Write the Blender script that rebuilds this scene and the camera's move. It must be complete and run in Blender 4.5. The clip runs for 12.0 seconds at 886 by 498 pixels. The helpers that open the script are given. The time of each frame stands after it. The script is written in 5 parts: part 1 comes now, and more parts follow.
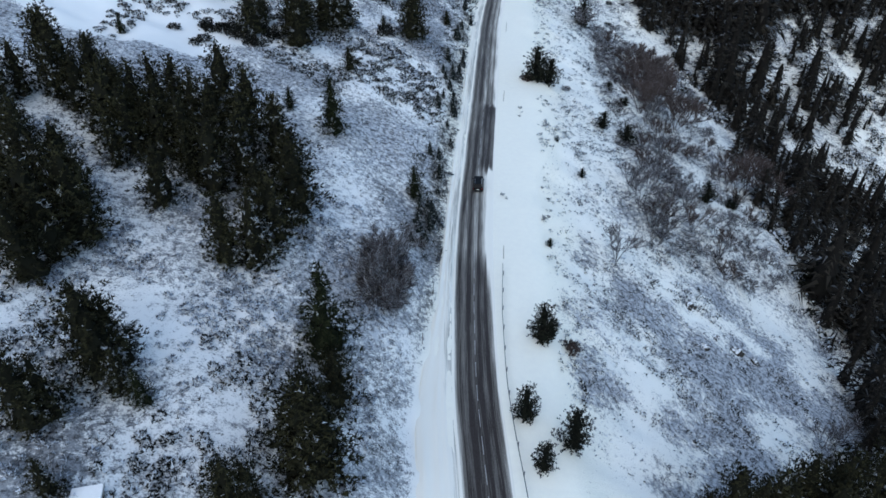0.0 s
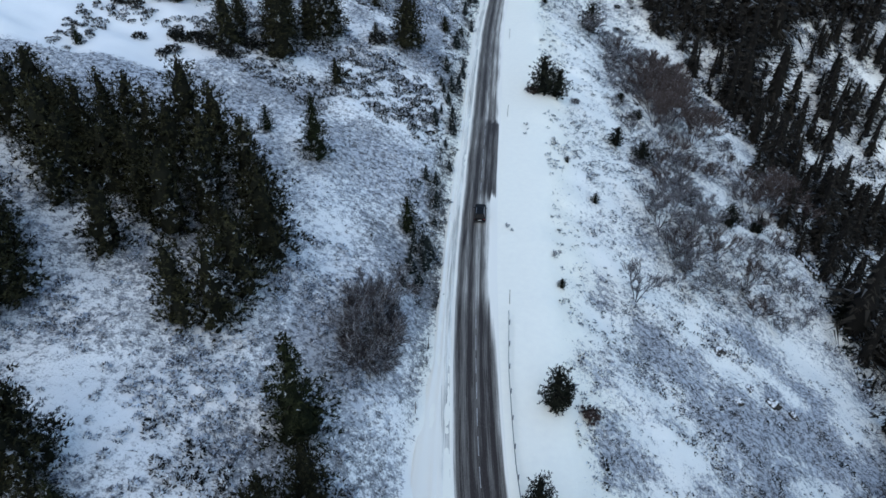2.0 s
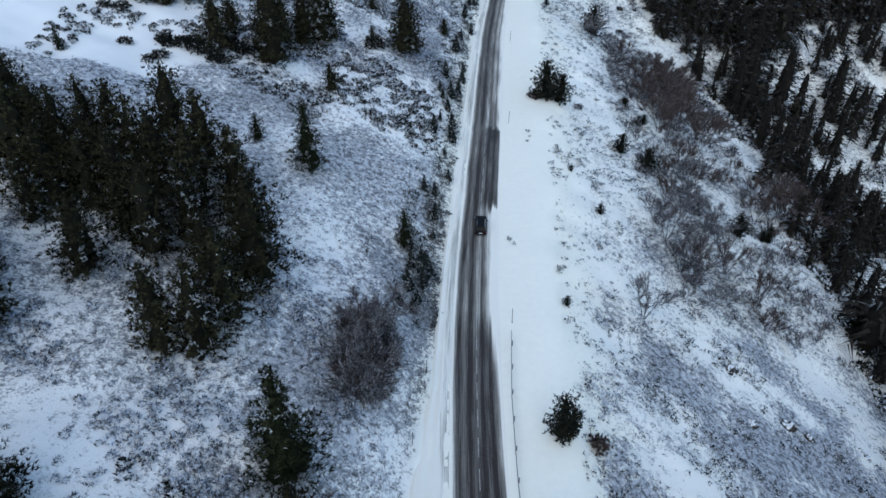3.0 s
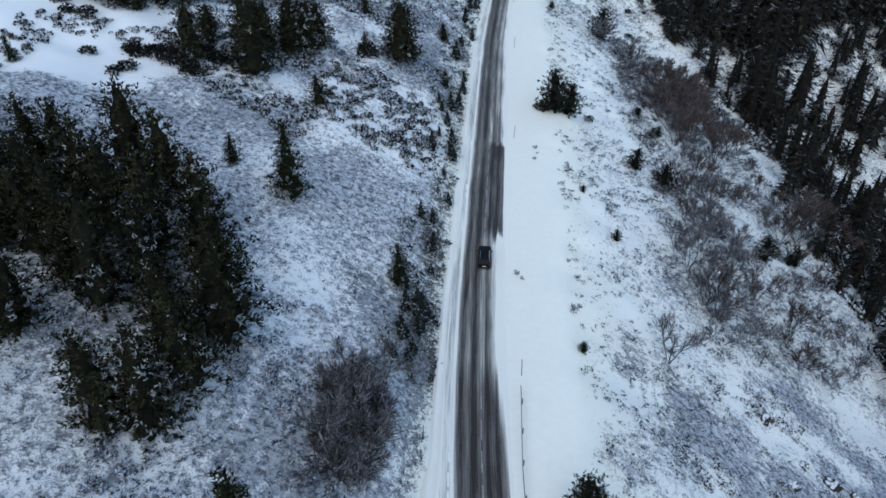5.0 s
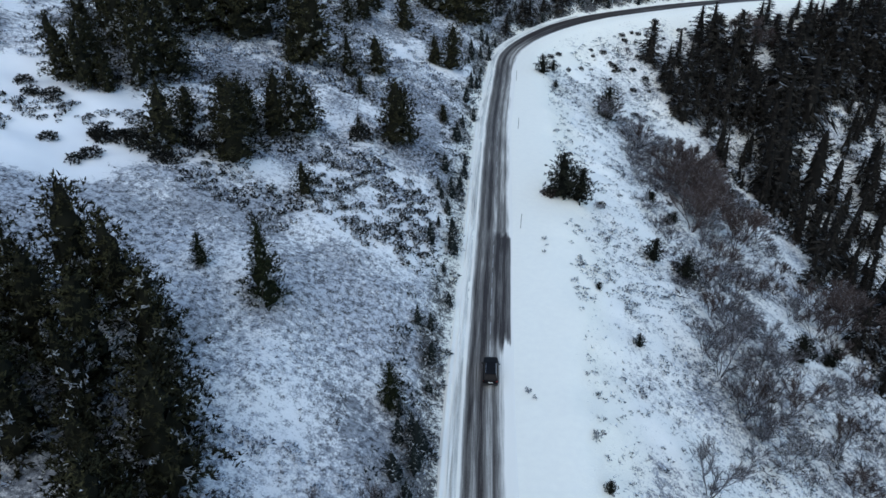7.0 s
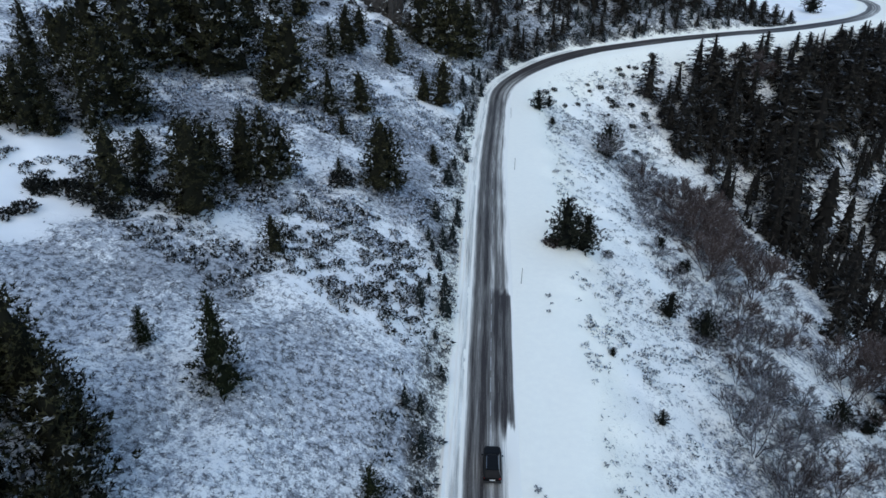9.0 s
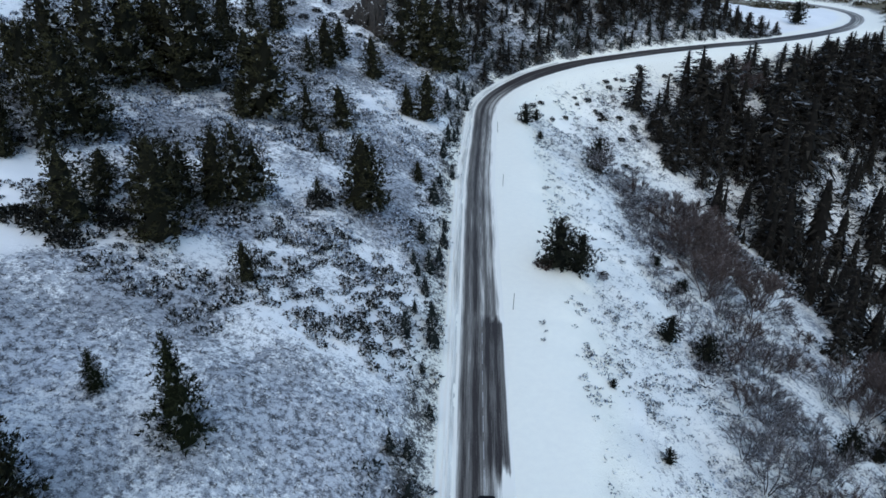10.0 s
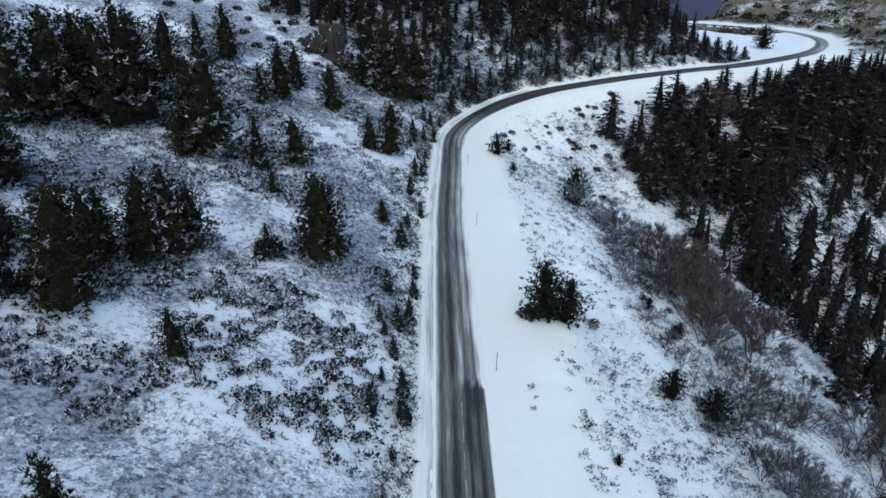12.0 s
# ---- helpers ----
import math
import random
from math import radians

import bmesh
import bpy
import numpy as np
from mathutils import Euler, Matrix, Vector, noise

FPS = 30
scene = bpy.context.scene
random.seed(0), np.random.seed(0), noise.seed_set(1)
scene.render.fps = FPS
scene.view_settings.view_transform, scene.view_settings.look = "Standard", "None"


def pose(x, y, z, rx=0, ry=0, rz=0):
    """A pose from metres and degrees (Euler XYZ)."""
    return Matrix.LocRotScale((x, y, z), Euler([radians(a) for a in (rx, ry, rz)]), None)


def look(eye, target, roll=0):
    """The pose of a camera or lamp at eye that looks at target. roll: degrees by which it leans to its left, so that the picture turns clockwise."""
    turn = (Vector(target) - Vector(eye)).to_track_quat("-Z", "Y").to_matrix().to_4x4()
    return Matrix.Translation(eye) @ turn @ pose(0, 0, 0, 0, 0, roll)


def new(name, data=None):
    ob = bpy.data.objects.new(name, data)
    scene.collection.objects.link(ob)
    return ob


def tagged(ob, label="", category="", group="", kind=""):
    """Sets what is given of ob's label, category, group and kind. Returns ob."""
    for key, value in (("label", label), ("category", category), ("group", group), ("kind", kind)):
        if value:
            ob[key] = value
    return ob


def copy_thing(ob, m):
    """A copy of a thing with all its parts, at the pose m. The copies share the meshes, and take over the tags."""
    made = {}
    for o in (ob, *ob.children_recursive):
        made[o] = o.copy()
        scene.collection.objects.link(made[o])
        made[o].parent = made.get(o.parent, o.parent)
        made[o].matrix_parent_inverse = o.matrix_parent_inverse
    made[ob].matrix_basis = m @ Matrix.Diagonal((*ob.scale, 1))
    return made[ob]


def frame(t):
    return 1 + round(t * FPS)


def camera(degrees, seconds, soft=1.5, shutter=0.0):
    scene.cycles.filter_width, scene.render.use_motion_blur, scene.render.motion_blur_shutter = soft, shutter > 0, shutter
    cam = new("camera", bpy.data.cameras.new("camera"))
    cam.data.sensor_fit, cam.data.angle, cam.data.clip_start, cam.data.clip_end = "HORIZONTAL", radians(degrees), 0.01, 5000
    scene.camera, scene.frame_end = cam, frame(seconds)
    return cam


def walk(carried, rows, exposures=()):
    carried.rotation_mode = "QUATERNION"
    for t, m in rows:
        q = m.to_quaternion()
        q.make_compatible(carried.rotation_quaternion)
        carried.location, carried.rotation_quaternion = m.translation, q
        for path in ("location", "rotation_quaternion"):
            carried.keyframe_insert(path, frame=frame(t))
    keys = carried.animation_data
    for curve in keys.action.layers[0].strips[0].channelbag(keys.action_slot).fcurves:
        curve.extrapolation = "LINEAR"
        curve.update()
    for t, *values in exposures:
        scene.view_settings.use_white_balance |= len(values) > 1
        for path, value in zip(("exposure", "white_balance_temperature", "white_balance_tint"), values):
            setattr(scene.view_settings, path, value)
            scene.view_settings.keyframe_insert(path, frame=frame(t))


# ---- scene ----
cam = camera(62.8, 12.0)
ROWS = [
    (0.0, 0.00, 0.00, 71.59, 52.000, -0.000, 0.000),
    (0.5, 0.13, 3.28, 70.70, 52.055, 0.025, -0.008),
    (1.0, 0.14, 6.82, 69.75, 52.033, -0.002, -0.051),
    (1.5, 0.47, 11.88, 68.33, 52.068, 0.095, -0.003),
    (2.0, 0.39, 14.81, 67.32, 52.071, 0.025, -0.022),
    (2.5, 0.44, 17.36, 66.59, 52.120, 0.042, -0.017),
    (3.0, 0.49, 19.91, 65.84, 52.147, 0.077, -0.096),
    (5.0, 0.61, 31.96, 62.19, 52.227, 0.147, -0.150),
    (5.5, 0.64, 35.18, 61.34, 53.521, 0.128, -0.130),
    (6.0, 0.65, 38.25, 60.36, 56.040, 0.196, -0.167),
    (6.5, 0.68, 41.37, 59.42, 57.000, 0.186, -0.163),
    (7.0, 0.72, 44.47, 58.53, 57.823, 0.200, -0.160),
    (9.0, 0.82, 57.12, 54.87, 60.439, 0.296, -0.995),
    (9.5, 0.78, 60.19, 53.98, 60.912, 0.279, -1.631),
    (10.0, 0.80, 63.48, 52.99, 61.477, 0.301, -2.332),
    (10.5, 0.85, 66.64, 52.06, 61.995, 0.339, -3.013),
    (11.0, 0.91, 69.79, 51.13, 62.583, 0.377, -3.658),
    (11.5, 1.04, 72.92, 50.18, 63.192, 0.432, -4.356),
    (12.0, 1.17, 76.14, 49.27, 63.784, 0.490, -5.258),
]
walk(cam, [(t, pose(x, y, z, rx, ry, rz)) for t, x, y, z, rx, ry, rz in ROWS], [(0, 0.99, 6600, 5), (5, 0.92, 6600, 5), (9.5, 0.92, 6600, 5), (12, 1.0, 6600, 5)])

# ---- light ----
SUN_UP, SUN_TURN = 24.0, 200.0
world = bpy.data.worlds.new("world")
scene.world = world
world.use_nodes = True
wn = world.node_tree.nodes
sky = wn.new("ShaderNodeTexSky")
sky.sky_type, sky.sun_disc = "NISHITA", False
sky.sun_elevation, sky.sun_rotation, sky.altitude = radians(SUN_UP), radians(SUN_TURN), 1500
wn["Background"].inputs["Strength"].default_value = 0.15
world.node_tree.links.new(sky.outputs[0], wn["Background"].inputs["Color"])
sun = new("sun", bpy.data.lights.new("sun", "SUN"))
sun.data.energy, sun.data.angle, sun.data.color = 0.6, radians(60), (1.0, 0.97, 0.93)
sun.matrix_world = look((0, 0, 0), (-math.sin(radians(SUN_TURN)), -math.cos(radians(SUN_TURN)), -math.tan(radians(55))))


# ---- materials ----
def material(name, rough=0.8, metal=0.0):
    m = bpy.data.materials.new(name)
    m.use_nodes = True
    b = m.node_tree.nodes["Principled BSDF"]
    b.inputs["Roughness"].default_value, b.inputs["Metallic"].default_value = rough, metal
    return m, m.node_tree.nodes, m.node_tree.links, b


def node(nodes, kind, **values):
    n = nodes.new(kind)
    for k, v in values.items():
        n.inputs[k.replace("_", " ")].default_value = v
    return n


def ramp(nodes, links, source, stops):
    r = nodes.new("ShaderNodeValToRGB")
    links.new(source, r.inputs[0])
    e = r.color_ramp.elements
    while len(e) < len(stops):
        e.new(0.5)
    for q, (pos, c) in zip(e, stops):
        q.position, q.color = pos, (*c, 1)
    return r.outputs[0]


def maths(nodes, links, op, a, b, clamp=False):
    n = nodes.new("ShaderNodeMath")
    n.operation, n.use_clamp = op, clamp
    for i, v in enumerate((a, b)):
        if isinstance(v, (int, float)):
            n.inputs[i].default_value = v
        else:
            links.new(v, n.inputs[i])
    return n.outputs[0]


def blend(nodes, links, f, a, b):
    n = nodes.new("ShaderNodeMix")
    n.data_type = "RGBA"
    for k, v in ((0, f), (6, a), (7, b)):
        if isinstance(v, (int, float)):
            n.inputs[k].default_value = v
        elif isinstance(v, tuple):
            n.inputs[k].default_value = (*v, 1)
        else:
            links.new(v, n.inputs[k])
    return n.outputs[2]


def attribute(nodes, name):
    a = nodes.new("ShaderNodeAttribute")
    a.attribute_name = name
    return a.outputs["Fac"]


def noise_at(nodes, links, scale, detail=4, rough=0.6, coord=None, name="Fac"):
    n = node(nodes, "ShaderNodeTexNoise", Scale=scale, Detail=detail, Roughness=rough)
    if coord is None:
        coord = nodes.new("ShaderNodeTexCoord").outputs["Object"]
    links.new(coord, n.inputs["Vector"])
    return n.outputs[name]


def bumped(nodes, links, shader, height, strength, distance):
    b = node(nodes, "ShaderNodeBump", Strength=strength, Distance=distance)
    links.new(height, b.inputs["Height"])
    links.new(b.outputs[0], shader.inputs["Normal"])


def plain(name, colour, rough=0.7, metal=0.0, vary=0.25, scale=6.0):
    m, n, l, b = material(name, rough, metal)
    dark = tuple(c * (1 - vary) for c in colour)
    light = tuple(min(1, c * (1 + vary)) for c in colour)
    l.new(ramp(n, l, noise_at(n, l, scale, 5), [(0.3, dark), (0.7, light)]), b.inputs["Base Color"])
    return m


def ground_material():
    m, n, l, b = material("snowy_ground", 0.9)
    b.inputs["Specular IOR Level"].default_value = 0.2
    heath, scrub, frosty = attribute(n, "heath"), attribute(n, "scrub"), attribute(n, "frosty")
    fine, mid, wide = noise_at(n, l, 4.2, 5, 0.75), noise_at(n, l, 1.15, 4, 0.65), noise_at(n, l, 0.11, 3, 0.6)
    v = maths(n, l, "ADD", maths(n, l, "MULTIPLY", fine, 0.5), maths(n, l, "MULTIPLY", mid, 0.5))
    v = maths(n, l, "ADD", v, maths(n, l, "MULTIPLY", maths(n, l, "SUBTRACT", wide, 0.5), 0.15))
    v = maths(n, l, "ADD", v, maths(n, l, "MULTIPLY", maths(n, l, "SUBTRACT", heath, 0.5), 0.42))
    cover_ = ramp(n, l, v, [(0.455, (0, 0, 0)), (0.505, (0.4, 0.4, 0.4)), (0.56, (0.97, 0.97, 0.97))])
    snow = ramp(n, l, wide, [(0.3, (0.86, 0.872, 0.878)), (0.7, (0.92, 0.93, 0.925))])
    # cream snow stands for the warmer light near the road, bluer snow elsewhere
    warm_lit_snow = ramp(n, l, mid, [(0.3, (0.92, 0.905, 0.82)), (0.7, (0.965, 0.95, 0.85))])
    snow = blend(n, l, attribute(n, "grit_and_warm_light"), snow, warm_lit_snow)
    tone = noise_at(n, l, 2.6, 4, 0.7)
    grass = ramp(n, l, tone, [(0.3, (0.022, 0.023, 0.025)), (0.55, (0.06, 0.06, 0.063)), (0.78, (0.26, 0.28, 0.31))])
    rime = ramp(n, l, noise_at(n, l, 1.5, 6, 0.75), [(0.38, (0.04, 0.046, 0.056)), (0.46, (0.28, 0.305, 0.35)), (0.56, (0.68, 0.725, 0.79))])
    olive = ramp(n, l, noise_at(n, l, 0.5, 4), [(0.35, (0.055, 0.048, 0.024)), (0.65, (0.16, 0.13, 0.075))])
    grass = blend(n, l, frosty, grass, rime)
    grass = blend(n, l, scrub, grass, olive)
    l.new(blend(n, l, cover_, snow, grass), b.inputs["Base Color"])
    lumps = maths(n, l, "MULTIPLY", v, maths(n, l, "ADD", maths(n, l, "MULTIPLY", heath, 2.2), 0.12, True))
    bumped(n, l, b, lumps, 0.8, 0.3)
    return m


def foliage(name, low, high, frost, white=(0.50, 0.54, 0.58)):
    """Needles, twigs or grass, of which the given share carries frost, besides the sprays marked as snowy."""
    m, n, l, b = material(name, 0.9)
    b.inputs["Specular IOR Level"].default_value = 0.08
    g = n.new("ShaderNodeNewGeometry").outputs["Random Per Island"]
    tint = n.new("ShaderNodeObjectInfo").outputs["Random"]
    green = ramp(n, l, g, [(0.0, low), (1.0, high)])
    green = blend(n, l, maths(n, l, "MULTIPLY", tint, 0.45), green, tuple(c * 0.5 for c in low))
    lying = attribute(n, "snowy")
    # cores are marked -1: the crown's inner shade is put into their colour
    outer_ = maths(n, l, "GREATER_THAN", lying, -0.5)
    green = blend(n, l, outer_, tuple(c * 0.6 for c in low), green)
    part_ = maths(n, l, "FRACT", maths(n, l, "MULTIPLY", g, 7.31), 0.0)
    f = maths(n, l, "GREATER_THAN", part_, 1 - frost)
    f = maths(n, l, "MAXIMUM", maths(n, l, "MULTIPLY", f, outer_), lying, True)
    l.new(blend(n, l, f, green, white), b.inputs["Base Color"])
    return m


def road_material():
    m, n, l, b = material("wet_asphalt_with_slush", 0.6)
    b.inputs["Specular IOR Level"].default_value = 0.2
    uv = n.new("ShaderNodeUVMap").outputs[0]
    scale = n.new("ShaderNodeVectorMath")
    scale.operation = "MULTIPLY"
    l.new(uv, scale.inputs[0])
    scale.inputs[1].default_value = (5.5, 0.16, 1)
    streak = noise_at(n, l, 1.0, 5, 0.65, scale.outputs[0])
    grit_and_warm_light = noise_at(n, l, 7.0, 4, 0.7)
    slush = attribute(n, "slush")
    thin = n.new("ShaderNodeVectorMath")
    thin.operation = "MULTIPLY"
    l.new(uv, thin.inputs[0])
    thin.inputs[1].default_value = (15.0, 0.1, 1)
    line = noise_at(n, l, 1.0, 3, 0.6, thin.outputs[0])
    v = maths(n, l, "ADD", slush, maths(n, l, "MULTIPLY", maths(n, l, "SUBTRACT", streak, 0.5), 0.72))
    v = maths(n, l, "ADD", v, maths(n, l, "MULTIPLY", maths(n, l, "SUBTRACT", line, 0.5), 0.38))
    v = maths(n, l, "ADD", v, maths(n, l, "MULTIPLY", maths(n, l, "SUBTRACT", grit_and_warm_light, 0.5), 0.16))
    wet = ramp(n, l, grit_and_warm_light, [(0.3, (0.022, 0.018, 0.017)), (0.7, (0.055, 0.045, 0.042))])
    c = blend(n, l, ramp(n, l, v, [(0.18, (0.0, 0.0, 0.0)), (0.45, (0.16, 0.16, 0.16)), (0.62, (0.42, 0.42, 0.42)), (0.9, (0.97, 0.97, 0.97))]), wet, (0.93, 0.912, 0.84))
    l.new(c, b.inputs["Base Color"])
    l.new(ramp(n, l, v, [(0.25, (0.6, 0.6, 0.6)), (0.7, (0.9, 0.9, 0.9))]), b.inputs["Roughness"])
    bumped(n, l, b, grit_and_warm_light, 0.3, 0.02)
    return m


def snowy_rock():
    """Dark rock with snow lying on what faces up."""
    m, n, l, b = material("snowy_rock", 0.9)
    g = n.new("ShaderNodeNewGeometry")
    sep = n.new("ShaderNodeSeparateXYZ")
    l.new(g.outputs["Normal"], sep.inputs[0])
    grain = noise_at(n, l, 1.6, 5, 0.65)
    up = maths(n, l, "ADD", sep.outputs["Z"], maths(n, l, "MULTIPLY", maths(n, l, "SUBTRACT", grain, 0.5), 1.1))
    stone = ramp(n, l, grain, [(0.3, (0.014, 0.0125, 0.011)), (0.7, (0.05, 0.043, 0.037))])
    l.new(blend(n, l, ramp(n, l, up, [(0.8, (0, 0, 0)), (0.95, (1, 1, 1))]), stone, (0.84, 0.86, 0.88)), b.inputs["Base Color"])
    bumped(n, l, b, grain, 0.9, 0.4)
    return m


GROUND = ground_material()
ROADMAT = road_material()
NEEDLE = foliage("dark_pine_needles", (0.018, 0.019, 0.0125), (0.056, 0.055, 0.027), 0.01, (0.45, 0.49, 0.54))
NEEDLE_DARK = foliage("blackish_pine_needles", (0.009, 0.011, 0.009), (0.028, 0.03, 0.02), 0.0)
NEEDLE_SNOWY = foliage("snow_dusted_needles", (0.014, 0.019, 0.010), (0.044, 0.05, 0.024), 0.01)
# valley shade put into these colours: close dark browns, snow dimmed to grey
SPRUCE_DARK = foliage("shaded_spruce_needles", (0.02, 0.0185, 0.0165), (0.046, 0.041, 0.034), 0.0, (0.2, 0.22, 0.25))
NEEDLE_FROST = foliage("frosted_needles", (0.02, 0.027, 0.027), (0.1, 0.112, 0.112), 0.26, (0.5, 0.53, 0.56))
TWIG_GREY = foliage("bare_grey_twigs", (0.045, 0.041, 0.045), (0.135, 0.123, 0.13), 0.2, (0.4, 0.42, 0.46))
FROSTED = foliage("frosted_low_shrubs", (0.05, 0.058, 0.07), (0.27, 0.3, 0.35), 0.35, (0.56, 0.63, 0.73))
SEDGE = foliage("frosted_sedge", (0.03, 0.036, 0.038), (0.17, 0.19, 0.2), 0.2, (0.45, 0.5, 0.56))
TUSSOCK = foliage("snow_laden_tussocks", (0.07, 0.08, 0.09), (0.3, 0.335, 0.37), 0.3, (0.66, 0.72, 0.79))
TWIG = foliage("bare_frosted_twigs", (0.045, 0.042, 0.043), (0.14, 0.13, 0.13), 0.4, (0.5, 0.53, 0.58))
TWIG_RED = foliage("bare_reddish_twigs", (0.045, 0.034, 0.033), (0.115, 0.086, 0.08), 0.1, (0.3, 0.29, 0.3))
HEATH = foliage("frosted_heath", (0.02, 0.02, 0.02), (0.085, 0.083, 0.084), 0.32, (0.62, 0.68, 0.76))
RIME = foliage("rimed_grass", (0.06, 0.064, 0.072), (0.36, 0.38, 0.42), 0.34, (0.66, 0.7, 0.75))
JUNIPER = foliage("snow_dusted_juniper", (0.012, 0.014, 0.013), (0.036, 0.038, 0.034), 0.04, (0.7, 0.76, 0.83))
OLIVE = foliage("olive_scrub", (0.028, 0.026, 0.011), (0.085, 0.07, 0.034), 0.03)
BARK = plain("bark", (0.07, 0.055, 0.045), 0.9)
ROCK = snowy_rock()
STEEL = plain("galvanised_steel", (0.16, 0.165, 0.17), 0.5, 0.6)
PAINT = plain("worn_road_paint", (0.34, 0.34, 0.34), 0.7, 0, 0.35, 1.2)
POLE = plain("weathered_pole", (0.16, 0.12, 0.1), 0.8)
BODY = plain("dark_car_paint", (0.006, 0.006, 0.007), 0.55, 0.0, 0.1)
BODY.node_tree.nodes["Principled BSDF"].inputs["Specular IOR Level"].default_value = 0.12
GLASS = plain("tinted_glass", (0.004, 0.004, 0.005), 0.15, 0.0, 0.05)
GLASS.node_tree.nodes["Principled BSDF"].inputs["Specular IOR Level"].default_value = 0.1
TYRE = plain("tyre_rubber", (0.02, 0.02, 0.02), 0.9)
TAIL = plain("red_tail_light", (0.3, 0.01, 0.01), 0.3)
WHITE = plain("white_plate", (0.7, 0.7, 0.68), 0.5)
CONCRETE = plain("weathered_concrete", (0.28, 0.27, 0.26), 0.9, 0, 0.3, 3)
SNOW = plain("lying_snow", (0.88, 0.89, 0.9), 0.9, 0, 0.04, 2)
CHROME = plain("alloy", (0.35, 0.35, 0.36), 0.35, 0.9)
# the blue of the air in between is put into the slope's colour
HAZE = plain("haze_tinted_slope", (0.05, 0.055, 0.10), 0.95, 0, 0.15, 0.004)


# ---- terrain ----
LINE = [(11, -160), (9.5, -100), (8.3, -50), (7.2, -20), (6.5, 0), (5.4, 25), (4.8, 43), (4.1, 59), (4.2, 72), (4.5, 82), (5.0, 93), (5.9, 107), (7.2, 124), (9.1, 147), (11.5, 177),
        (13.1, 195), (15.9, 219), (18.4, 240), (21.2, 251), (25.4, 260), (30.4, 268.5), (38.2, 279), (51.5, 291.5), (66, 301.5), (82, 311.5),
        (106.5, 324.5), (133.5, 337), (159.5, 352), (180, 367), (197.5, 388), (209, 409), (213, 428), (209.5, 446), (200, 461), (180, 484),
        (150, 507), (110, 530)]


def spline(points, step):
    """A smooth line through points, sampled about every step metres."""
    p = np.array(points, float)
    p = np.vstack([2 * p[0] - p[1], p, 2 * p[-1] - p[-2]])
    out = []
    for a, b, c, d in zip(p[:-3], p[1:-2], p[2:-1], p[3:]):
        n = max(2, int(np.linalg.norm(c - b) / step))
        t = (np.arange(n) / n)[:, None]
        out.append(0.5 * (2 * b + (c - a) * t + (2 * a - 5 * b + 4 * c - d) * t**2 + (3 * b - a - 3 * c + d) * t**3))
    return np.vstack(out + [p[-2:-1]])


ROAD = spline(LINE, 1.0)
TANGENT = np.gradient(ROAD, axis=0)
TANGENT /= np.linalg.norm(TANGENT, axis=1)[:, None]
STATION = np.concatenate([[0], np.cumsum(np.linalg.norm(np.diff(ROAD, axis=0), axis=1))])
STATION -= np.interp(0, ROAD[:200, 1], STATION[:200])


def road_z(s):
    return np.interp(s, [0, 141, 250, 300, 342, 399, 453, 481, 522, 562, 650], [5.0, 0.0, -4.0, -5.2, -7.0, -9.7, -11.8, -13.5, -16, -17.7, -21])


def nearest(x, y):
    """Station along the road and signed distance from its middle (right positive) for arrays x, y."""
    x, y = np.atleast_1d(x).astype(float), np.atleast_1d(y).astype(float)
    s, d = np.empty(len(x)), np.empty(len(x))
    for i in range(0, len(x), 20000):
        dx, dy = x[i:i + 20000, None] - ROAD[:, 0], y[i:i + 20000, None] - ROAD[:, 1]
        k = (dx * dx + dy * dy).argmin(1)
        r = np.arange(len(k))
        vx, vy, tx, ty = dx[r, k], dy[r, k], TANGENT[k, 0], TANGENT[k, 1]
        side = np.where(vx * ty - vy * tx >= 0, 1.0, -1.0)
        along = np.clip(vx * tx + vy * ty, -1, 1)
        s[i:i + 20000] = STATION[k] + along
        d[i:i + 20000] = side * np.sqrt(np.maximum(vx * vx + vy * vy - along**2, 0))
    return s, d


def smooth(a, b, v):
    t = np.clip((v - a) / (b - a), 0, 1)
    return t * t * (3 - 2 * t)


def raw_height(x, y):
    s, d = nearest(x, y)
    left, right = -d - 3.0, d - 3.0
    ditch = np.interp(s, [0, 55, 76, 90], [6.0, 5.0, 2.2, 1.4])
    up = np.interp(left - ditch, [0, 1, 4, 8, 18, 28, 43, 80, 150, 300, 900], [0.05, 0.5, 3.0, 5.6, 10.5, 13.8, 18.2, 31, 58, 105, 260])
    up *= 1 + 0.35 * smooth(230, 300, s)
    up *= 1 - 0.93 * smooth(82, 148, np.asarray(x, float)) * smooth(300, 330, np.asarray(y, float))
    shelf = np.interp(s, [0, 115, 132, 165, 195, 235, 265, 300], [7, 7.5, 11.5, 10, 8.5, 6, 3.5, 4])
    down = np.interp(right - shelf, [-9, -2, 0, 4, 22, 52, 92, 150, 300, 900], [0, -0.2, -0.6, -2.9, -12.8, -29, -53, -74, -92, -120])
    rise = np.interp(right, [0, 6, 20, 60, 150, 400, 900], [0, 0.3, 2.5, 12, 28, 64, 110])
    brow = 194 + 0.47 * (np.asarray(y, float) - 500)
    rise -= smooth(4, 60, right) * smooth(18, -40, x - brow) * 130 * smooth(560, 600, s)
    f = smooth(440, 475, s)
    return road_z(s) + np.where(d < 0, up * (left > 0), (1 - f) * down + f * rise)


# the flank below the road, evened out where the bend folds it
HX, HY = np.arange(-20, 290, 4.0), np.arange(-40, 420, 4.0)
HILL = raw_height(*(q.ravel() for q in np.meshgrid(HX, HY))).reshape(len(HY), len(HX))
